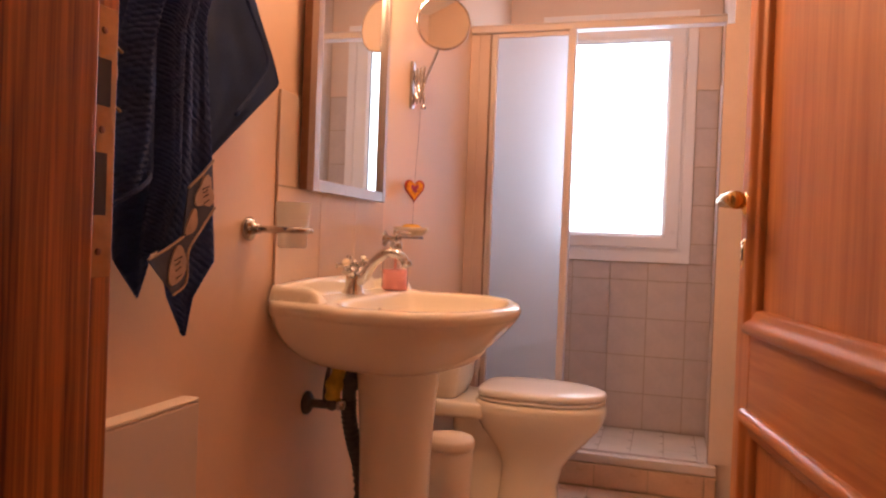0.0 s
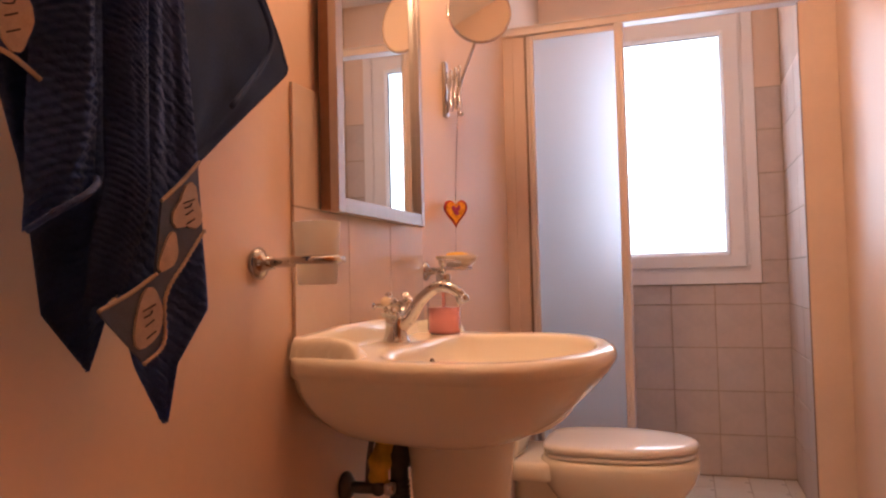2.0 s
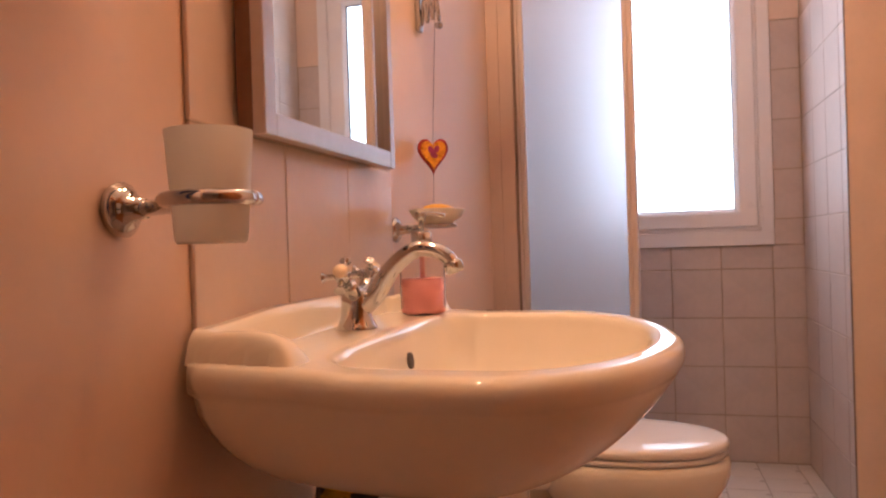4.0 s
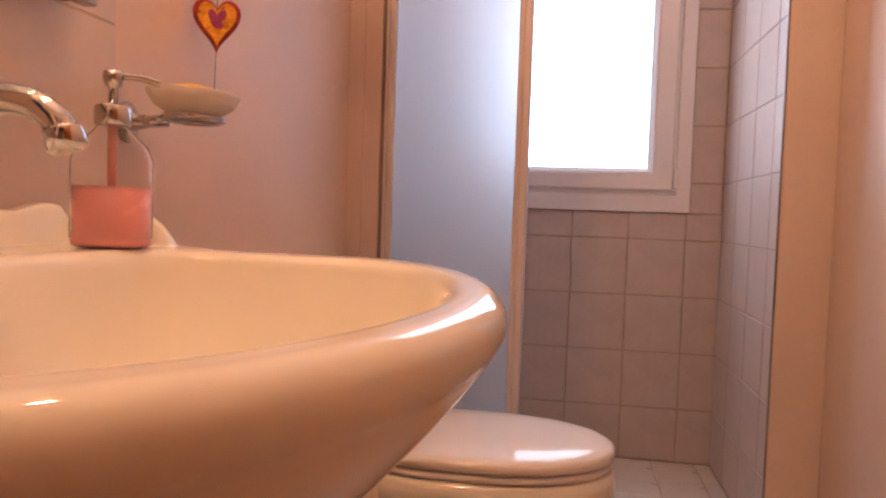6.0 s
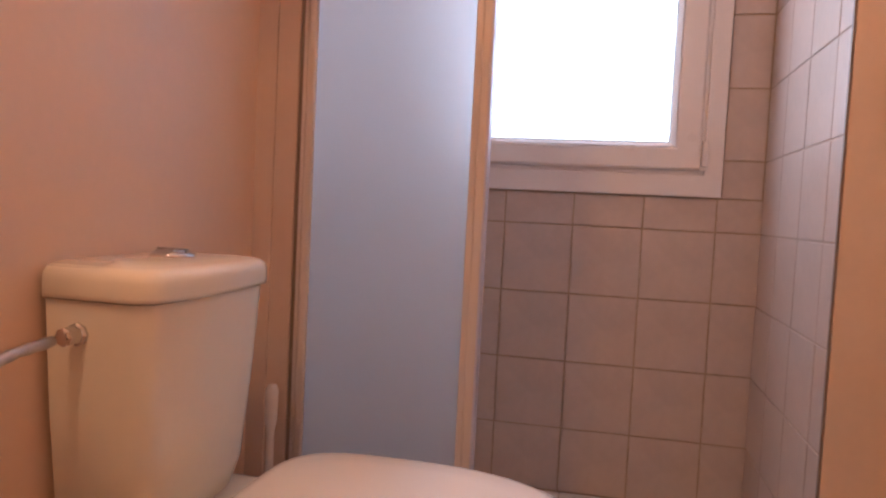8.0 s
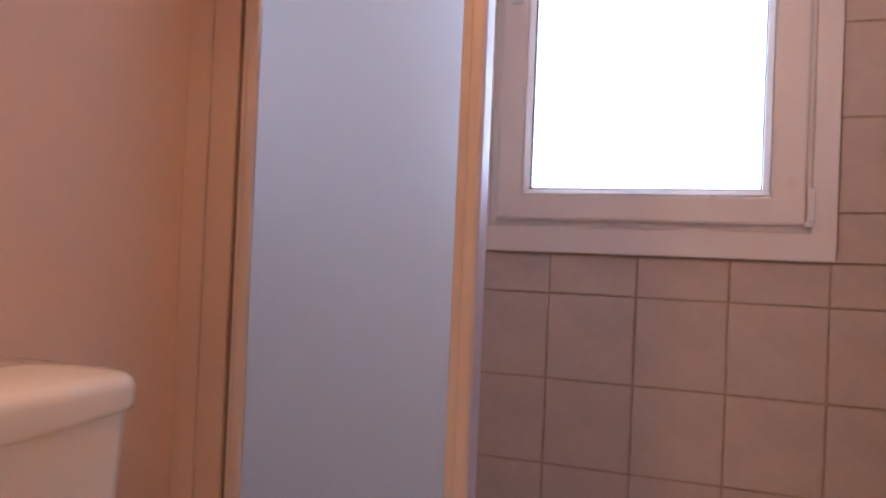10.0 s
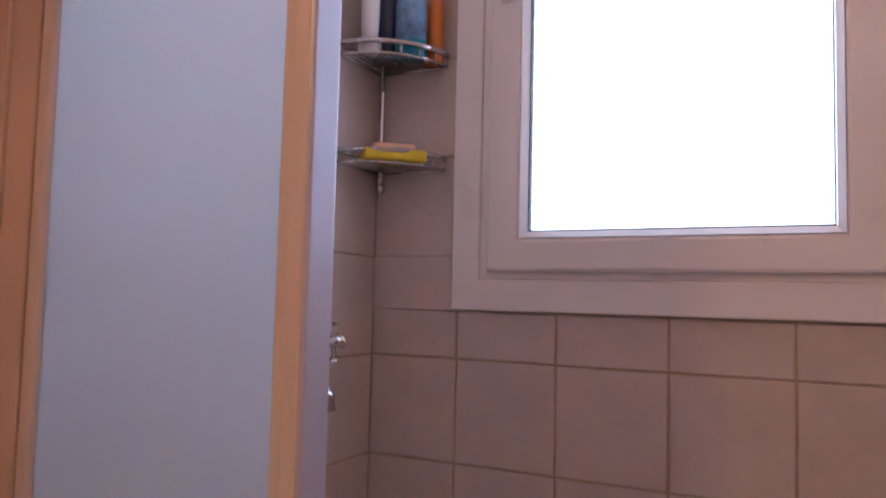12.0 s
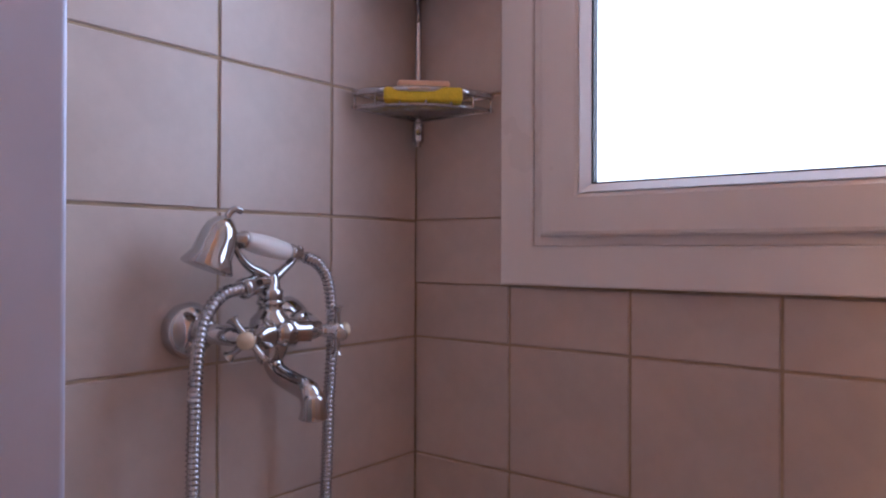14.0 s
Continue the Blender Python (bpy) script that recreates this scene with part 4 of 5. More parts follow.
tp = [part("tap_body", join(
    lathe([(0.001, 0), (0.030, 0.0), (0.030, 0.004), (0.027, 0.008), (0.0225, 0.020), (0.021, 0.036), (0.0215, 0.046), (0.018, 0.056), (0.010, 0.062), (0.001, 0.063)], (BX, BY, BZ), n=28),
    tube([(BX, BY, BZ + 0.05), (BX + 0.004, BY - 0.022, BZ + 0.056), (BX + 0.004, BY - 0.036, BZ + 0.066)], 0.0115, 14),
    tube([(BX, BY, BZ + 0.05), (BX + 0.004, BY + 0.022, BZ + 0.056), (BX + 0.004, BY + 0.036, BZ + 0.066)], 0.0115, 14)), CHROME, smooth=True),
      part("spout", join(tube([(BX + 0.004, BY, BZ + 0.028), (BX + 0.030, BY, BZ + 0.050), (BX + 0.056, BY, BZ + 0.087), (BX + 0.090, BY, BZ + 0.112), (BX + 0.120, BY, BZ + 0.111), (BX + 0.138, BY, BZ + 0.101), (BX + 0.146, BY, BZ + 0.090)], lambda t: 0.0150 - 0.0045 * S(t * 1.3), 20),
                         lathe([(0.0125, 0), (0.0135, -0.003), (0.0135, -0.014), (0.010, -0.016), (0.001, -0.012)], (BX + 0.144, BY, BZ + 0.095), (-0.32, 0, 1), n=20)), CHROME, smooth=True),
      cross_handle(Vector((BX + 0.004, BY - 0.055, BZ + 0.080)), (0.05, -0.68, 0.73), 0.029, 0.024),
      cross_handle(Vector((BX + 0.004, BY + 0.055, BZ + 0.080)), (0.05, 0.68, 0.73), 0.029, 0.024)]
hang(tap, *tp)

# ---- liquid soap dispenser ----
sp = base("soap_dispenser", (0.122, 0.998, 0.871), "clear dispenser bottle half full of pink soap on the basin", "soap dispenser")
QX, QY, QZ = 0.120, 0.992, 0.8715
CLEARB = glass("clear_bottle_plastic", (0.98, 0.96, 0.95), 0.02, 1.10)
PINK = material("pink_liquid_soap", (0.97, 0.42, 0.43), 0.25, vary=0.06, scale=20)
hang(sp, part("bottle", lathe([(0.030, 0.0), (0.0372, 0.003), (0.0385, 0.01), (0.0385, 0.085), (0.034, 0.100), (0.022, 0.112), (0.0155, 0.118), (0.0155, 0.128), (0.0145, 0.128), (0.0145, 0.118), (0.021, 0.1105), (0.0328, 0.099), (0.0373, 0.085), (0.0373, 0.01), (0.030, 0.0012)], (QX, QY, QZ), n=40), CLEARB, None, "clear plastic bottle", True),
     part("liquid", lathe([(0.030, 0.0015), (0.036, 0.004), (0.0370, 0.01), (0.0370, 0.060), (0.001, 0.060)], (QX, QY, QZ), n=40), PINK, None, "pink liquid soap", True),
     part("collar", lathe([(0.016, 0.120), (0.0175, 0.122), (0.0175, 0.139), (0.015, 0.141), (0.006, 0.142)], (QX, QY, QZ), n=28), CHROME, None, "chrome collar", True),
     part("dip_tube", lathe([(0.0045, 0.061), (0.0045, 0.125)], (QX, QY, QZ), n=12), material("pinkish_tube", (0.7, 0.35, 0.3), 0.3), None, "", True),
     part("pump_head", join(lathe([(0.0045, 0.142), (0.0045, 0.158), (0.008, 0.160), (0.010, 0.168), (0.0095, 0.174), (0.001, 0.176)], (QX, QY, QZ), n=20), tube([(QX, QY, QZ + 0.170), (QX + 0.018, QY + 0.016, QZ + 0.171), (QX + 0.034, QY + 0.028, QZ + 0.167)], 0.0038, 10)), CHROME, None, "chrome pump", True))

# ---- pipes under the basin ----
vp = base("basin_valve", (0.0, 0.665, 0.59), "chrome angle valve with yellow tape under the basin", "valve")
YTAPE = material("yellow_tape", (0.60, 0.40, 0.03), 0.5, vary=0.25, scale=40)
DKMET = material("tarnished_metal", (0.13, 0.12, 0.115), 0.35, metal=0.9, vary=0.2, scale=40)
hang(vp, part("flange", lathe([(0.002, 0), (0.030, 0), (0.030, 0.005), (0.020, 0.014), (0.011, 0.018)], (0.001, 0.665, 0.59), (1, 0, 0)), DKMET, smooth=True),
     part("valve_body", join(tube([(0.01, 0.665, 0.59), (0.05, 0.668, 0.59), (0.085, 0.672, 0.592)], 0.0115), lathe([(0.012, -0.018), (0.015, -0.012), (0.015, 0.012), (0.010, 0.018)], (0.075, 0.671, 0.592), (0, 1, 0))), DKMET, smooth=True),
     part("valve_knob", lathe([(0.014, 0), (0.016, 0.004), (0.015, 0.02), (0.010, 0.024), (0.001, 0.025)], (0.085, 0.672, 0.592), (1, 0, 0)), CHROME, smooth=True),
     part("supply_hose", tube([(0.07, 0.671, 0.60), (0.075, 0.674, 0.64), (0.085, 0.69, 0.69), (0.095, 0.71, 0.73)], lambda t: 0.010 + 0.013 * math.sin(math.pi * min(1, t * 1.15 + 0.12)) + 0.0025 * math.sin(t * 23), 12, 10), YTAPE, None, "yellow wrapped supply hose", True),
     part("thin_pipe", tube([(0.05, 0.668, 0.60), (0.055, 0.666, 0.65), (0.065, 0.675, 0.72)], 0.0055), DKMET, smooth=True))
vp.location.y += 0.028
wt = base("waste_pipe", (0.115, 0.80, 0.60), "dark corrugated waste hose under the basin", "pipe")
RUB = material("dark_grey_rubber", (0.075, 0.078, 0.085), 0.55, vary=0.2, scale=30)
hang(wt, part("waste_fitting", join(lathe([(0.018, 0.73), (0.018, 0.66), (0.026, 0.655), (0.026, 0.63), (0.018, 0.625), (0.018, 0.59)], (0.105, 0.728, 0.0)), tube([(0.105, 0.728, 0.645), (0.107, 0.75, 0.643), (0.11, 0.775, 0.642)], 0.007), lathe([(0.004, 0.0), (0.013, 0.002), (0.013, 0.012), (0.004, 0.014)], (0.11, 0.768, 0.642), (0, 1, 0))), RUB, smooth=True),
     part("corrugated_hose", tube([(0.105, 0.728, 0.60), (0.106, 0.732, 0.55), (0.112, 0.755, 0.48), (0.118, 0.785, 0.41), (0.12, 0.80, 0.30), (0.10, 0.80, 0.10), (0.09, 0.80, 0.0)], lambda t: 0.0195 + 0.0018 * math.sin(t * 180), 14, 30), RUB, smooth=True),
     part("supply_pipe", tube([(0.082, 0.735, 0.70), (0.078, 0.716, 0.655), (0.070, 0.690, 0.625)], 0.0065), DKMET, None, "tarnished thin pipe", True))

# ---- waste bin behind the basin ----
wb = base("waste_bin", (0.205, 1.34, 0.0), "small cream plastic pedal bin with a domed lid", "waste bin")
BINP = material("cream_bin_plastic", (0.78, 0.66, 0.52), 0.3, vary=0.03)
hang(wb, part("bin_body", lathe([(0.001, 0.0), (0.066, 0.0), (0.070, 0.006), (0.082, 0.325), (0.080, 0.33)], (0.205, 1.34, 0), n=36), BINP, smooth=True),
     part("bin_lid", lathe([(0.084, 0.331), (0.086, 0.336), (0.086, 0.356), (0.080, 0.366), (0.05, 0.374), (0.001, 0.377)], (0.205, 1.34, 0), n=36), BINP, None, "domed cream lid", True),
     part("pedal", box((0.272, 1.315, 0.008), (0.312, 1.365, 0.018), 0.003), BLACK))

# ---- toilet brush beside the cistern ----
tb = base("toilet_brush", (0.12, 2.05, 0.0), "white toilet brush standing in its holder", "toilet brush")
hang(tb, part("holder", lathe([(0.001, 0), (0.042, 0), (0.045, 0.004), (0.040, 0.12), (0.037, 0.125), (0.034, 0.12)], (0.115, 2.055, 0), n=28), BINP, smooth=True),
     part("brush_handle", lathe([(0.007, 0.10), (0.007, 0.46), (0.011, 0.48), (0.012, 0.535), (0.008, 0.545), (0.001, 0.547)], (0.115, 2.055, 0), n=16), PVC, smooth=True))

# ---- cistern supply ----
cs = base("cistern_supply", (0.0, 1.47, 0.49), "braided hose and angle valve feeding the cistern", "valve")
hang(cs, part("flange", lathe([(0.002, 0), (0.032, 0), (0.032, 0.006), (0.022, 0.018), (0.012, 0.022)], (0.001, 1.475, 0.490), (1, 0, 0)), DKMET, smooth=True),
     part("valve_body", join(tube([(0.015, 1.475, 0.49), (0.04, 1.475, 0.49), (0.055, 1.475, 0.49)], 0.011), lathe([(0.010, -0.02), (0.010, 0.03), (0.012, 0.032), (0.012, 0.045)], (0.05, 1.475, 0.49))), CHROME, smooth=True),
     part("valve_knob", lathe([(0.013, 0), (0.015, 0.004), (0.014, 0.026), (0.001, 0.028)], (0.055, 1.475, 0.49), (1, 0.3, 0)), CHROME, smooth=True),
     part("braided_hose", tube([(0.05, 1.475, 0.535), (0.05, 1.472, 0.57), (0.05, 1.44, 0.605), (0.05, 1.44, 0.655), (0.055, 1.50, 0.69), (0.058, 1.575, 0.700)], lambda t: 0.0068 + 0.0004 * math.sin(t * 400), 12, 16), STEEL, smooth=True),
     part("hose_nut", lathe([(0.009, 0), (0.012, 0.003), (0.012, 0.022), (0.015, 0.025), (0.015, 0.034)], (0.058, 1.590, 0.701), (0, 1, 0), 8), CHROME))

# ---- shower mixer ----
mx = base("shower_mixer", (0.0, 2.637, 0.90), "chrome wall shower mixer with cross handles and hand shower", "shower mixer")
MXX, MY, MZ = 0.069, 2.630, 0.893
mixer = []
for sy in (-1, 1):
    mixer.append(part("wall_flange", lathe([(0.002, 0), (0.035, 0.0), (0.036, 0.008), (0.030, 0.020), (0.018, 0.028), (0.013, 0.032)], (0.001, MY + sy * 0.078, MZ + 0.004), (1, 0, 0), 32), CHROME, smooth=True))
    mixer.append(part("union", join(tube([(0.028, MY + sy * 0.078, MZ + 0.004), (0.060, MY + sy * 0.076, MZ + 0.003), (0.092, MY + sy * 0.050, MZ), (MXX, MY + sy * 0.015, MZ)], 0.0125, 16),
                                    lathe([(0.015, 0), (0.018, 0.002), (0.018, 0.016), (0.015, 0.018)], (0.030, MY + sy * 0.078, MZ + 0.004), (1, 0, 0), 8)), CHROME, smooth=True))
    mixer.append(part("valve_stem", lathe([(0.019, 0.0), (0.019, 0.014), (0.014, 0.018), (0.0145, 0.034), (0.010, 0.037), (0.008, 0.046)], (MXX + 0.010, MY + sy * 0.014, MZ), (0.62, sy, 0), 20), CHROME, smooth=True))
    mixer.append(cross_handle(Vector((MXX + 0.042, MY + 0.006 + sy * 0.071, MZ - 0.001)), (0.66, sy, 0.0), 0.033, 0.024, math.pi / 4 if sy < 0 else 0.0))
mixer.append(part("mixer_body", join(
    lathe([(0.001, -0.040), (0.016, -0.038), (0.020, -0.028), (0.026, -0.012), (0.028, 0.004), (0.025, 0.018), (0.017, 0.026), (0.015, 0.034), (0.018, 0.036), (0.018, 0.040), (0.013, 0.044), (0.012, 0.054), (0.001, 0.056)], (MXX, MY, MZ), n=28),
    lathe([(0.015, 0), (0.016, 0.010), (0.013, 0.016), (0.001, 0.018)], (MXX + 0.022, MY + 0.002, MZ), (1, -0.2, 0), 20)), CHROME, smooth=True))
mixer.append(part("spout", join(tube([(MXX, MY, MZ - 0.030), (MXX + 0.014, MY + 0.001, MZ - 0.050), (MXX + 0.042, MY + 0.002, MZ - 0.060), (MXX + 0.070, MY + 0.002, MZ - 0.068), (MXX + 0.080, MY + 0.002, MZ - 0.084)], lambda t: 0.0125 + 0.002 * S(t), 18),
                          lathe([(0.013, 0.012), (0.0155, 0.004), (0.015, -0.004), (0.018, -0.017), (0.016, -0.019), (0.001, -0.016)], (MXX + 0.080, MY + 0.002, MZ - 0.082), n=22)), CHROME, smooth=True))
CR = Vector((MXX, MY, MZ + 0.050))
mixer.append(part("cradle_collar", lathe([(0.013, -0.012), (0.0165, -0.010), (0.0165, 0.004), (0.013, 0.006), (0.011, 0.020), (0.009, 0.026)], CR, n=20), CHROME, smooth=True))
mixer.append(part("cradle", join(
    tube([CR + Vector((0, 0, 0.014)), CR + Vector((0, -0.012, 0.024)), CR + Vector((0, -0.036, 0.036)), CR + Vector((0, -0.054, 0.058)), CR + Vector((0, -0.060, 0.080)), CR + Vector((0, -0.066, 0.094)), CR + Vector((0.002, -0.058, 0.104)), CR + Vector((0.004, -0.048, 0.103))], lambda t: 0.0085 - 0.0042 * S(t * 2.2), 12),
    tube([CR + Vector((0, 0, 0.014)), CR + Vector((0, 0.012, 0.024)), CR + Vector((0, 0.034, 0.040)), CR + Vector((0, 0.050, 0.058))], lambda t: 0.0085 - 0.0030 * S(t * 1.5), 12)), CHROME, smooth=True))
mixer.append(part("hose_outlet", join(tube([CR + Vector((0, 0, 0.014)), CR + Vector((0.004, -0.020, 0.014)), CR + Vector((0.008, -0.036, 0.010))], 0.0085, 14),
    lathe([(0.009, 0), (0.0125, 0.002), (0.0125, 0.018), (0.0135, 0.020), (0.0135, 0.026), (0.010, 0.028)], CR + Vector((0.006, -0.026, 0.013)), (0.18, -0.95, -0.22), 20)), CHROME, smooth=True))
hang(mx, *mixer)

hs = base("hand_shower", (MXX, MY, MZ + 0.11), "chrome telephone hand shower with white handle in its cradle", "hand shower")
HA, HB = Vector((MXX + 0.004, MY - 0.066, MZ + 0.122)), Vector((MXX + 0.004, MY + 0.050, MZ + 0.097))
HD = (HB - HA).normalized()
HOSE = material("ribbed_steel_hose", (0.50, 0.50, 0.53), 0.25, metal=1.0, vary=0.06, scale=30)
hsp = [part("grip", lathe([(0.008, 0.024), (0.0115, 0.027), (0.0135, 0.050), (0.0135, 0.066), (0.0115, 0.090), (0.008, 0.094)], HA, HD, 24), PVC, None, "white plastic grip", True),
       part("neck", lathe([(0.006, -0.006), (0.0075, 0.0), (0.0075, 0.016), (0.011, 0.018), (0.012, 0.022), (0.0085, 0.0245)], HA, HD, 20), CHROME, smooth=True),
       part("hose_nut", lathe([(0.0085, 0.0935), (0.012, 0.096), (0.0115, 0.100), (0.009, 0.104), (0.0095, 0.112)], HA, HD, 20), CHROME, smooth=True),
       part("shower_head", lathe([(0.004, -0.014), (0.012, -0.010), (0.019, 0.000), (0.0225, 0.014), (0.0245, 0.036), (0.032, 0.050), (0.031, 0.053), (0.001, 0.046)], HA - HD * 0.010 + Vector((0, 0, 0.008)), (-0.10, -0.34, -0.93), 28), CHROME, smooth=True)]
hp = [HB + HD * 0.004, HB + Vector((0.0, 0.026, -0.010)), Vector((MXX + 0.004, MY + 0.095, MZ + 0.062)), Vector((MXX + 0.006, MY + 0.102, MZ)), Vector((MXX + 0.004, MY + 0.098, MZ - 0.10)), Vector((MXX, MY + 0.092, MZ - 0.28)), Vector((MXX, MY + 0.06, MZ - 0.45)),
      Vector((MXX, MY - 0.02, MZ - 0.53)), Vector((MXX, MY - 0.085, MZ - 0.43)), Vector((MXX + 0.004, MY - 0.112, MZ - 0.25)), Vector((MXX + 0.010, MY - 0.116, MZ - 0.08)), Vector((MXX + 0.012, MY - 0.112, MZ)), Vector((MXX + 0.013, MY - 0.101, MZ + 0.032)), Vector((MXX + 0.012, MY - 0.078, MZ + 0.053)), CR + Vector((0.010, -0.048, 0.008))]
line = smooth_path(hp, 30)
run = [0.0]
for p, q in zip(line, line[1:]):
    run.append(run[-1] + (q - p).length)
even, k = [], 0
STEP = 0.0009
for i in range(int(run[-1] / STEP)):
    while run[k + 1] < i * STEP:
        k += 1
    even.append(line[k].lerp(line[k + 1], (i * STEP - run[k]) / (run[k + 1] - run[k])))
hsp.append(part("hose", tube(even, lambda t: 0.0078 + 0.0010 * math.sin(t * run[-1] * 2 * math.pi / 0.0063), 10, 1, False), HOSE, None, "ribbed steel hose", True))
hang(hs, *hsp)

# ---- corner shelf with its things ----
cr = base("corner_shelf", (0.018, 2.982, 1.18), "two-tier chrome wire corner shelf in the shower corner", "shelf")
shp = [part("upright", join(tube([(0.018, 2.982, 1.175), (0.018, 2.982, 1.40), (0.018, 2.982, 1.70)], 0.0058, 12, 3, True), lathe([(0.009, 0), (0.010, 0.004), (0.010, 0.03), (0.006, 0.034)], (0.018, 2.982, 1.182), n=14)), CHROME, smooth=True)]
WIRE = material("dark_chrome_wire", (0.45, 0.46, 0.48), 0.2, metal=1.0, vary=0.06, scale=40)
RS = 0.158


def arc(z, r, n=14):
    return [(0.006 + r * math.sin(a), 2.994 - r * math.cos(a), z) for a in [0.03 + (math.pi / 2 - 0.06) * i / n for i in range(n + 1)]]


def tier(z):
    rim = tube(arc(z + 0.022, RS), 0.0052, 10, 2)
    low = tube(arc(z, RS - 0.004), 0.0030, 8, 2)
    posts = [tube([p, (p[0], p[1], z)], 0.0020, 8, 1, False) for p in arc(z + 0.022, RS - 0.001, 6)]
    sides = [tube([(0.008, 2.992, z), (0.008, 2.994 - RS, z)], 0.003, 8, 1, False), tube([(0.008, 2.992, z), (0.006 + RS, 2.992, z)], 0.003, 8, 1, False),
             tube([(0.008, 2.992, z + 0.022), (0.008, 2.994 - RS, z + 0.022)], 0.003, 8, 1, False), tube([(0.008, 2.992, z + 0.022), (0.006 + RS, 2.992, z + 0.022)], 0.003, 8, 1, False)]
    wires = []
    for k in range(1, 15):
        q = k / 15 * (RS - 0.006)
        e = math.sqrt(max(0, (RS - 0.006) ** 2 - q * q))
        wires.append(tube([(0.008 + q, 2.992, z), (0.008 + q, 2.992 - e, z)], 0.0014, 6, 1, False))
    t = part("shelf_tier", join(rim, low, *posts, *sides), CHROME, None, "", True)
    for b in wires:
        part("floor_wire", b, WIRE, t, smooth=True)
    return t


shp += [tier(1.221), tier(1.430)]
hang(cr, *shp)


def bottle(name, at, profile, mat, label, cap=None, cap_mat=None, category="bottle"):
    b = base(name, at, label, category)
    body = part("bottle_body", lathe(profile, (0, 0, 0), n=22), mat, b, smooth=True)
    if cap:
        part("bottle_cap", lathe(cap, (0, 0, 0), n=22), cap_mat, b, smooth=True)
    return b


YSP = material("yellow_sponge", (0.72, 0.50, 0.03), 0.9, vary=0.15, scale=60, fine=300, bump=0.8, bump_scale=300)
spg = base("sponge", (0.085, 2.915, 1.225), "yellow sponge lying on the lower wire shelf", "sponge")
sb = part("sponge_block", box((-0.034, -0.060, 0), (0.034, 0.060, 0.022), 0.005, 3), YSP, spg, smooth=True)
spg.matrix_basis = Matrix.Translation((0.094, 2.904, 1.2245)) @ Matrix.Rotation(radians(-50), 4, 'Z')
sop = base("wrapped_soap", (0.08, 2.92, 1.247), "peach soap bar lying on the yellow sponge", "soap")
part("soap_block", box((-0.024, -0.040, 0), (0.024, 0.040, 0.013), 0.004, 2), material("peach_soap", (0.72, 0.42, 0.28), 0.4, vary=0.15, scale=30), sop, smooth=True)
sop.matrix_basis = Matrix.Translation((0.090, 2.908, 1.2470)) @ Matrix.Rotation(radians(-46), 4, 'Z')
WPL = material("white_tube_plastic", (0.78, 0.74, 0.70), 0.35, vary=0.04)
BLUEP = material("pale_blue_bottle", (0.20, 0.34, 0.52), 0.3, vary=0.35, scale=30, fine=60)
TEALP = material("teal_bottle_plastic", (0.02, 0.22, 0.30), 0.3, vary=0.1)
NAVP = material("dark_blue_bottle", (0.02, 0.03, 0.08), 0.3, vary=0.2)
ORP = material("orange_bottle_plastic", (0.68, 0.20, 0.03), 0.35, vary=0.08)
Z2 = 1.4316
bottle("shampoo_tube", (0.056, 2.868, Z2), [(0.001, 0), (0.017, 0), (0.018, 0.003), (0.018, 0.026), (0.014, 0.028)], WPL, "white tube standing upside down on its cap", [(0.015, 0.028), (0.017, 0.05), (0.018, 0.11), (0.012, 0.15), (0.001, 0.152)], WPL, "tube")
bottle("shampoo_bottle", (0.060, 2.925, Z2), [(0.001, 0), (0.026, 0), (0.028, 0.004), (0.028, 0.12), (0.022, 0.135), (0.010, 0.142)], NAVP, "dark blue shampoo bottle on the upper shelf", [(0.012, 0.142), (0.012, 0.165), (0.001, 0.166)], BLACK)
gb = bottle("shower_gel_bottle", (0.112, 2.930, Z2), [(0.001, 0), (0.030, 0), (0.032, 0.004), (0.032, 0.034), (0.031, 0.0345)], TEALP, "teal and pale blue shower gel bottle", [(0.0315, 0.0346), (0.031, 0.11), (0.026, 0.14), (0.012, 0.15), (0.001, 0.151)], BLUEP)
bottle("sun_cream_bottle", (0.143, 2.972, Z2), [(0.001, 0), (0.015, 0), (0.0165, 0.003), (0.0165, 0.12), (0.012, 0.13)], ORP, "slim orange bottle beside the window frame", [(0.0115, 0.131), (0.0115, 0.16), (0.001, 0.161)], ORP)

# ---- tiles, each a piece on its wall ----
TILES = {}


def tile_mesh(w, h, mat, t=0.006):
    key = (round(w, 4), round(h, 4), mat.name)
    if key not in TILES:
        bm = box((-w / 2, -h / 2, -t), (w / 2, h / 2, 0), 0.0012, 1)
        me = bpy.data.meshes.new("tile")
        bm.to_mesh(me)
        bm.free()
        me.materials.append(mat)
        TILES[key] = me
    return TILES[key]


def spans(marks, g):
    return [((a + b) / 2, b - a - g) for a, b in zip(marks, marks[1:]) if b - a > g + 0.004]


def lay(parent, origin, u, v, us, vs, mat, hole=None, g=0.0045, t=0.006):
    """Tiles between the joint lines us and vs on the plane origin + u*a + v*b."""
    u, v = Vector(u), Vector(v)
    n = u.cross(v)
    rot = Matrix((u, v, n)).transposed().to_4x4()
    for ca, w in spans(us, g):
        for cb, h in spans(vs, g):
            if hole and hole[0] < ca < hole[1] and hole[2] < cb < hole[3]:
                continue
            ob = new("tile", tile_mesh(w, h, mat, t))
            jig = random.uniform(-0.0004, 0.0004)
            ob.matrix_basis = Matrix.Translation(Vector(origin) + u * ca + v * cb + n * jig) @ rot
            ob.parent = parent


ROWS = [0.06, 0.25, 0.45, 0.65, 0.85, 1.05, 1.25, 1.45, 1.65, 1.848]
wall = {o.name: o for o in scene.objects}
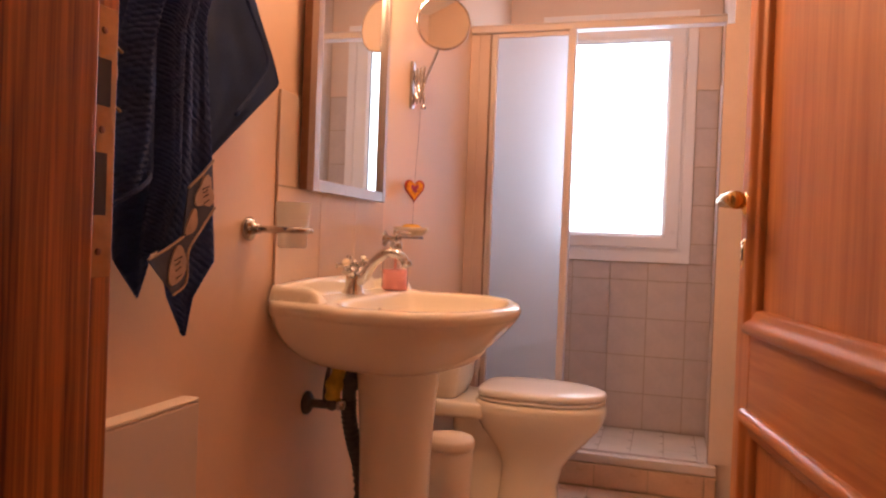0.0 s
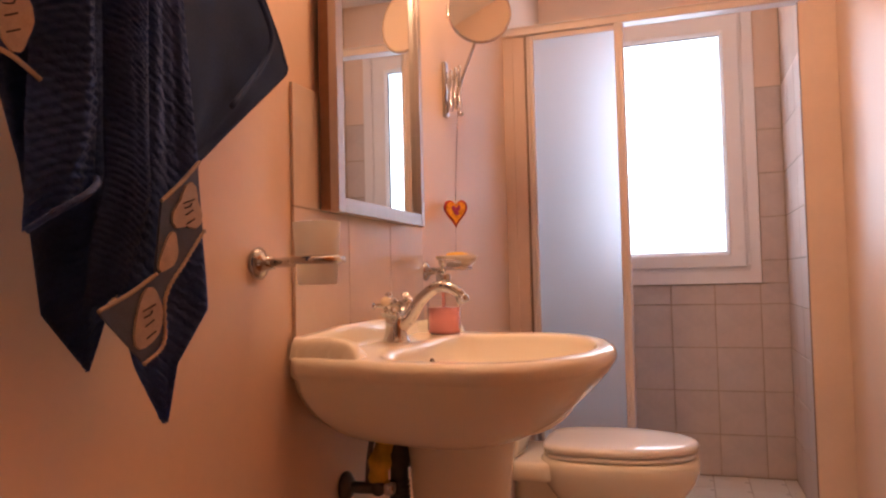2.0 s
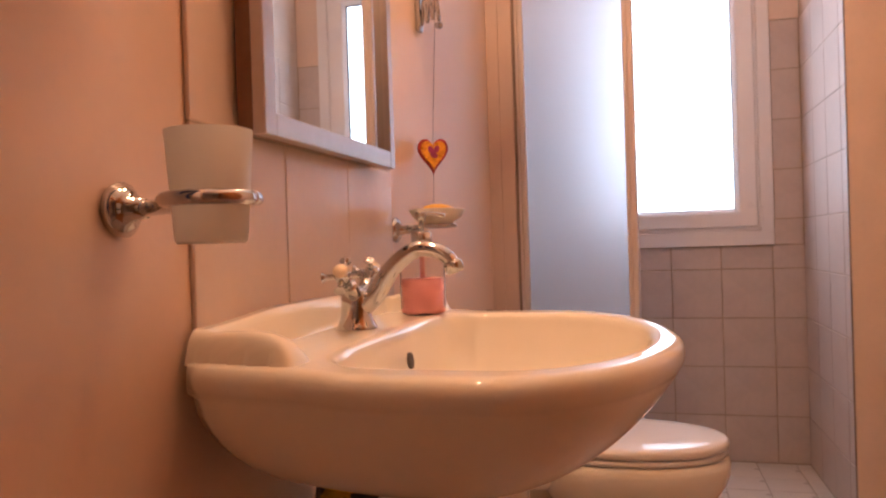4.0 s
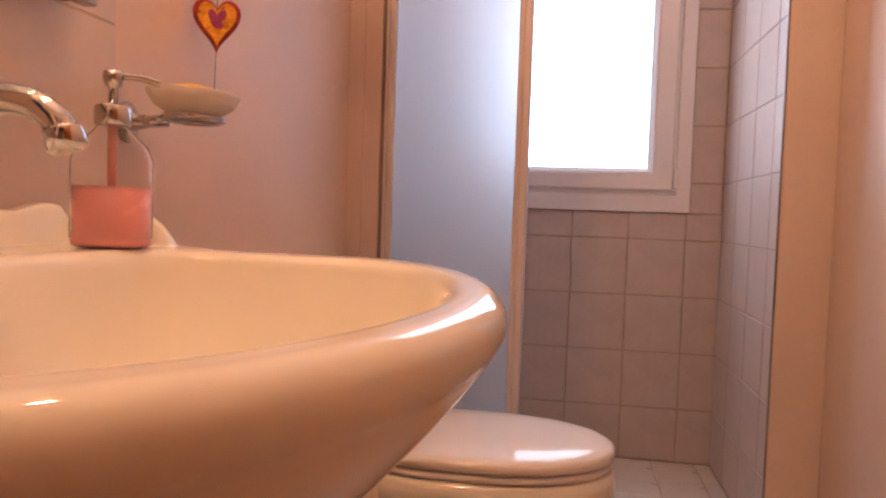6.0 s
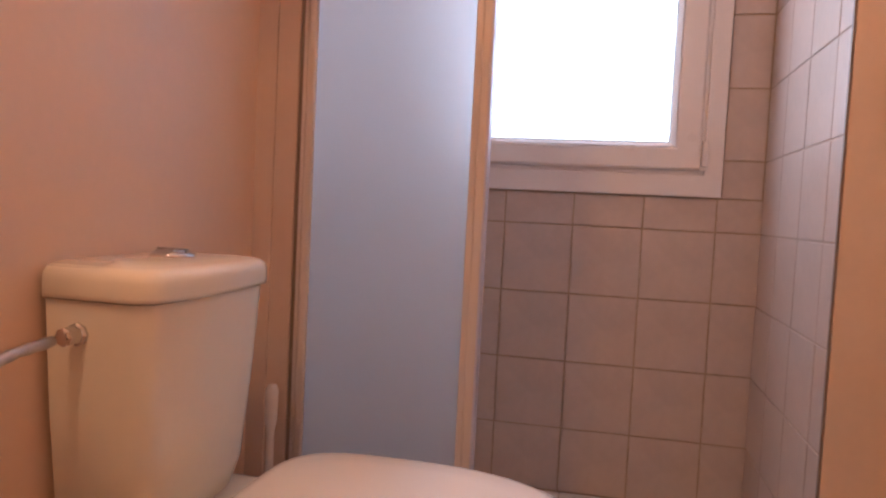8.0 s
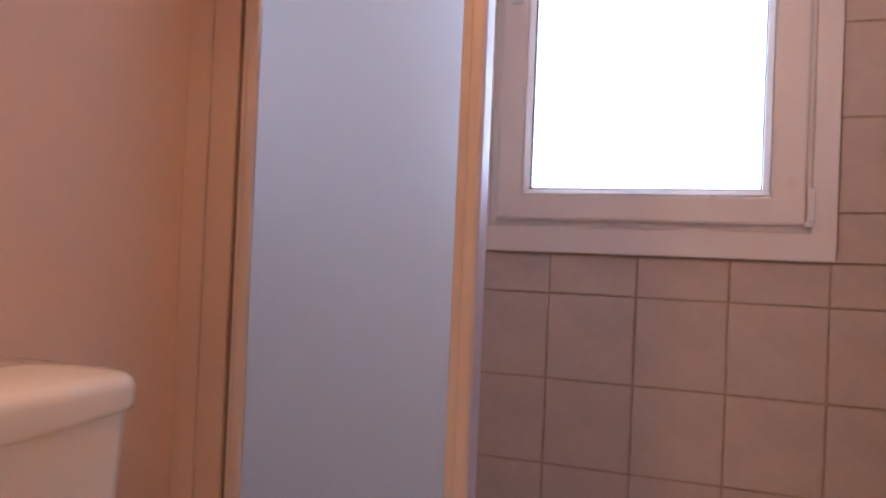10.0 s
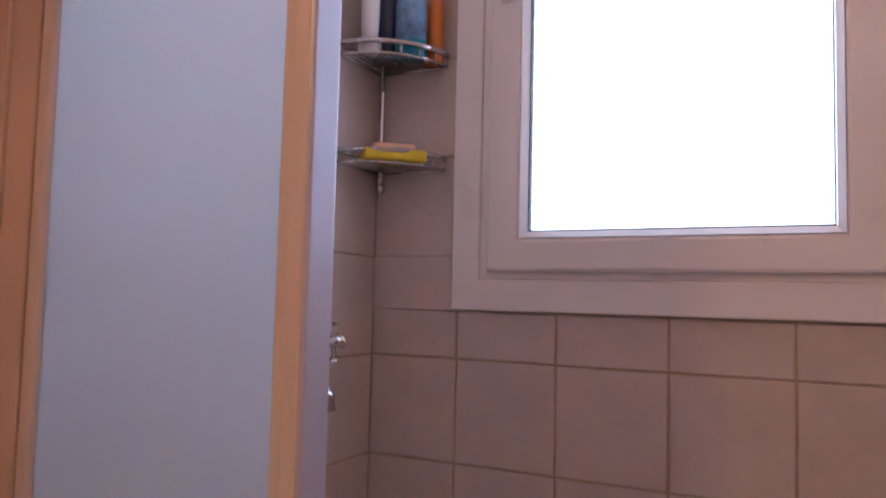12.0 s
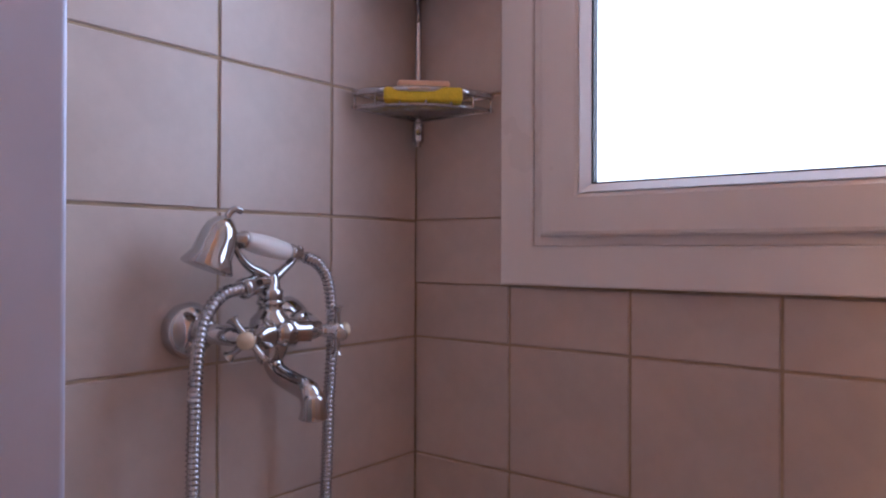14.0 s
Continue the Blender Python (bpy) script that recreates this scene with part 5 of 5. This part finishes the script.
# window wall: below the frame, then at its two sides
LOWZ = [0.06, 0.25, 0.45, 0.65, 0.85, 0.944]
COLS = [-0.002, 0.192, 0.3935, 0.593, 0.789, 0.986, 1.108]
SIDE = [0.944, 1.05, 1.25, 1.45, 1.65, 1.848]
P = wall["wall_window"]
lay(P, (0, 3.0, 0), (1, 0, 0), (0, 0, 1), COLS, LOWZ, TILE)
lay(P, (0, 3.0, 0), (1, 0, 0), (0, 0, 1), [-0.002, 0.184], SIDE[1:], TILE)
lay(P, (0, 3.0, 0), (1, 0, 0), (0, 0, 1), [-0.002, 0.184], [0.944, 1.05], TILE, g=0.0002)
lay(P, (0, 3.0, 0), (1, 0, 0), (0, 0, 1), [0.994, 1.104], SIDE, TILE)
# shower side walls
lay(wall["wall_left_shower"], (0, 0, 0), (0, 1, 0), (0, 0, 1), [2.240, 2.40, 2.60, 2.80, 2.9995], ROWS, TILE)
lay(wall["wall_pier"], (PIER_X, 0, 0), (0, -1, 0), (0, 0, 1), [-2.9995, -2.80, -2.60, -2.40, -2.240], ROWS, TILE)
# backsplash behind the basin, standing proud of the paint
lay(wall["wall_left"], (0.007, 0, 0), (0, 1, 0), (0, 0, 1), [0.499, 0.722, 0.945, 1.168], [0.866, 1.136, 1.361], TILEW, g=0.0022, t=0.0065)
part("grout_bed", box((0.0002, 0.502, 0.869), (0.0055, 1.165, 1.358)), GROUTL, wall["wall_left"])
# shower floor, kerb, room floor
lay(wall["floor_shower"], (0, 0, 0.06), (1, 0, 0), (0, 1, 0), [0.002, 0.15, 0.30, 0.45, 0.60, 0.75, 0.90, 1.05, 1.104], [2.218, 2.35, 2.50, 2.65, 2.80, 2.95, 2.998], SHOWERF)
lay(wall["curb"], (0, 2.138, 0), (1, 0, 0), (0, 0, 1), [0.002, 0.18, 0.40, 0.62, 0.84, 1.06, 1.104], [0.004, 0.101], FLOORT)
lay(wall["floor"], (0, 0, 0), (1, 0, 0), (0, 1, 0), [0.002, 0.30, 0.60, 0.90, 1.193], [-0.42, -0.12, 0.18, 0.48, 0.78, 1.08, 1.38, 1.68, 1.98, 2.136], FLOORT)
lay(wall["floor"], (0, 0, 0), (1, 0, 0), (0, 1, 0), [-0.78, -0.48, -0.18, 0.12, 0.42, 0.72, 1.02, 1.32, 1.62, 1.90], [-2.2, -1.9, -1.6, -1.3, -1.0, -0.65], FLOORT)
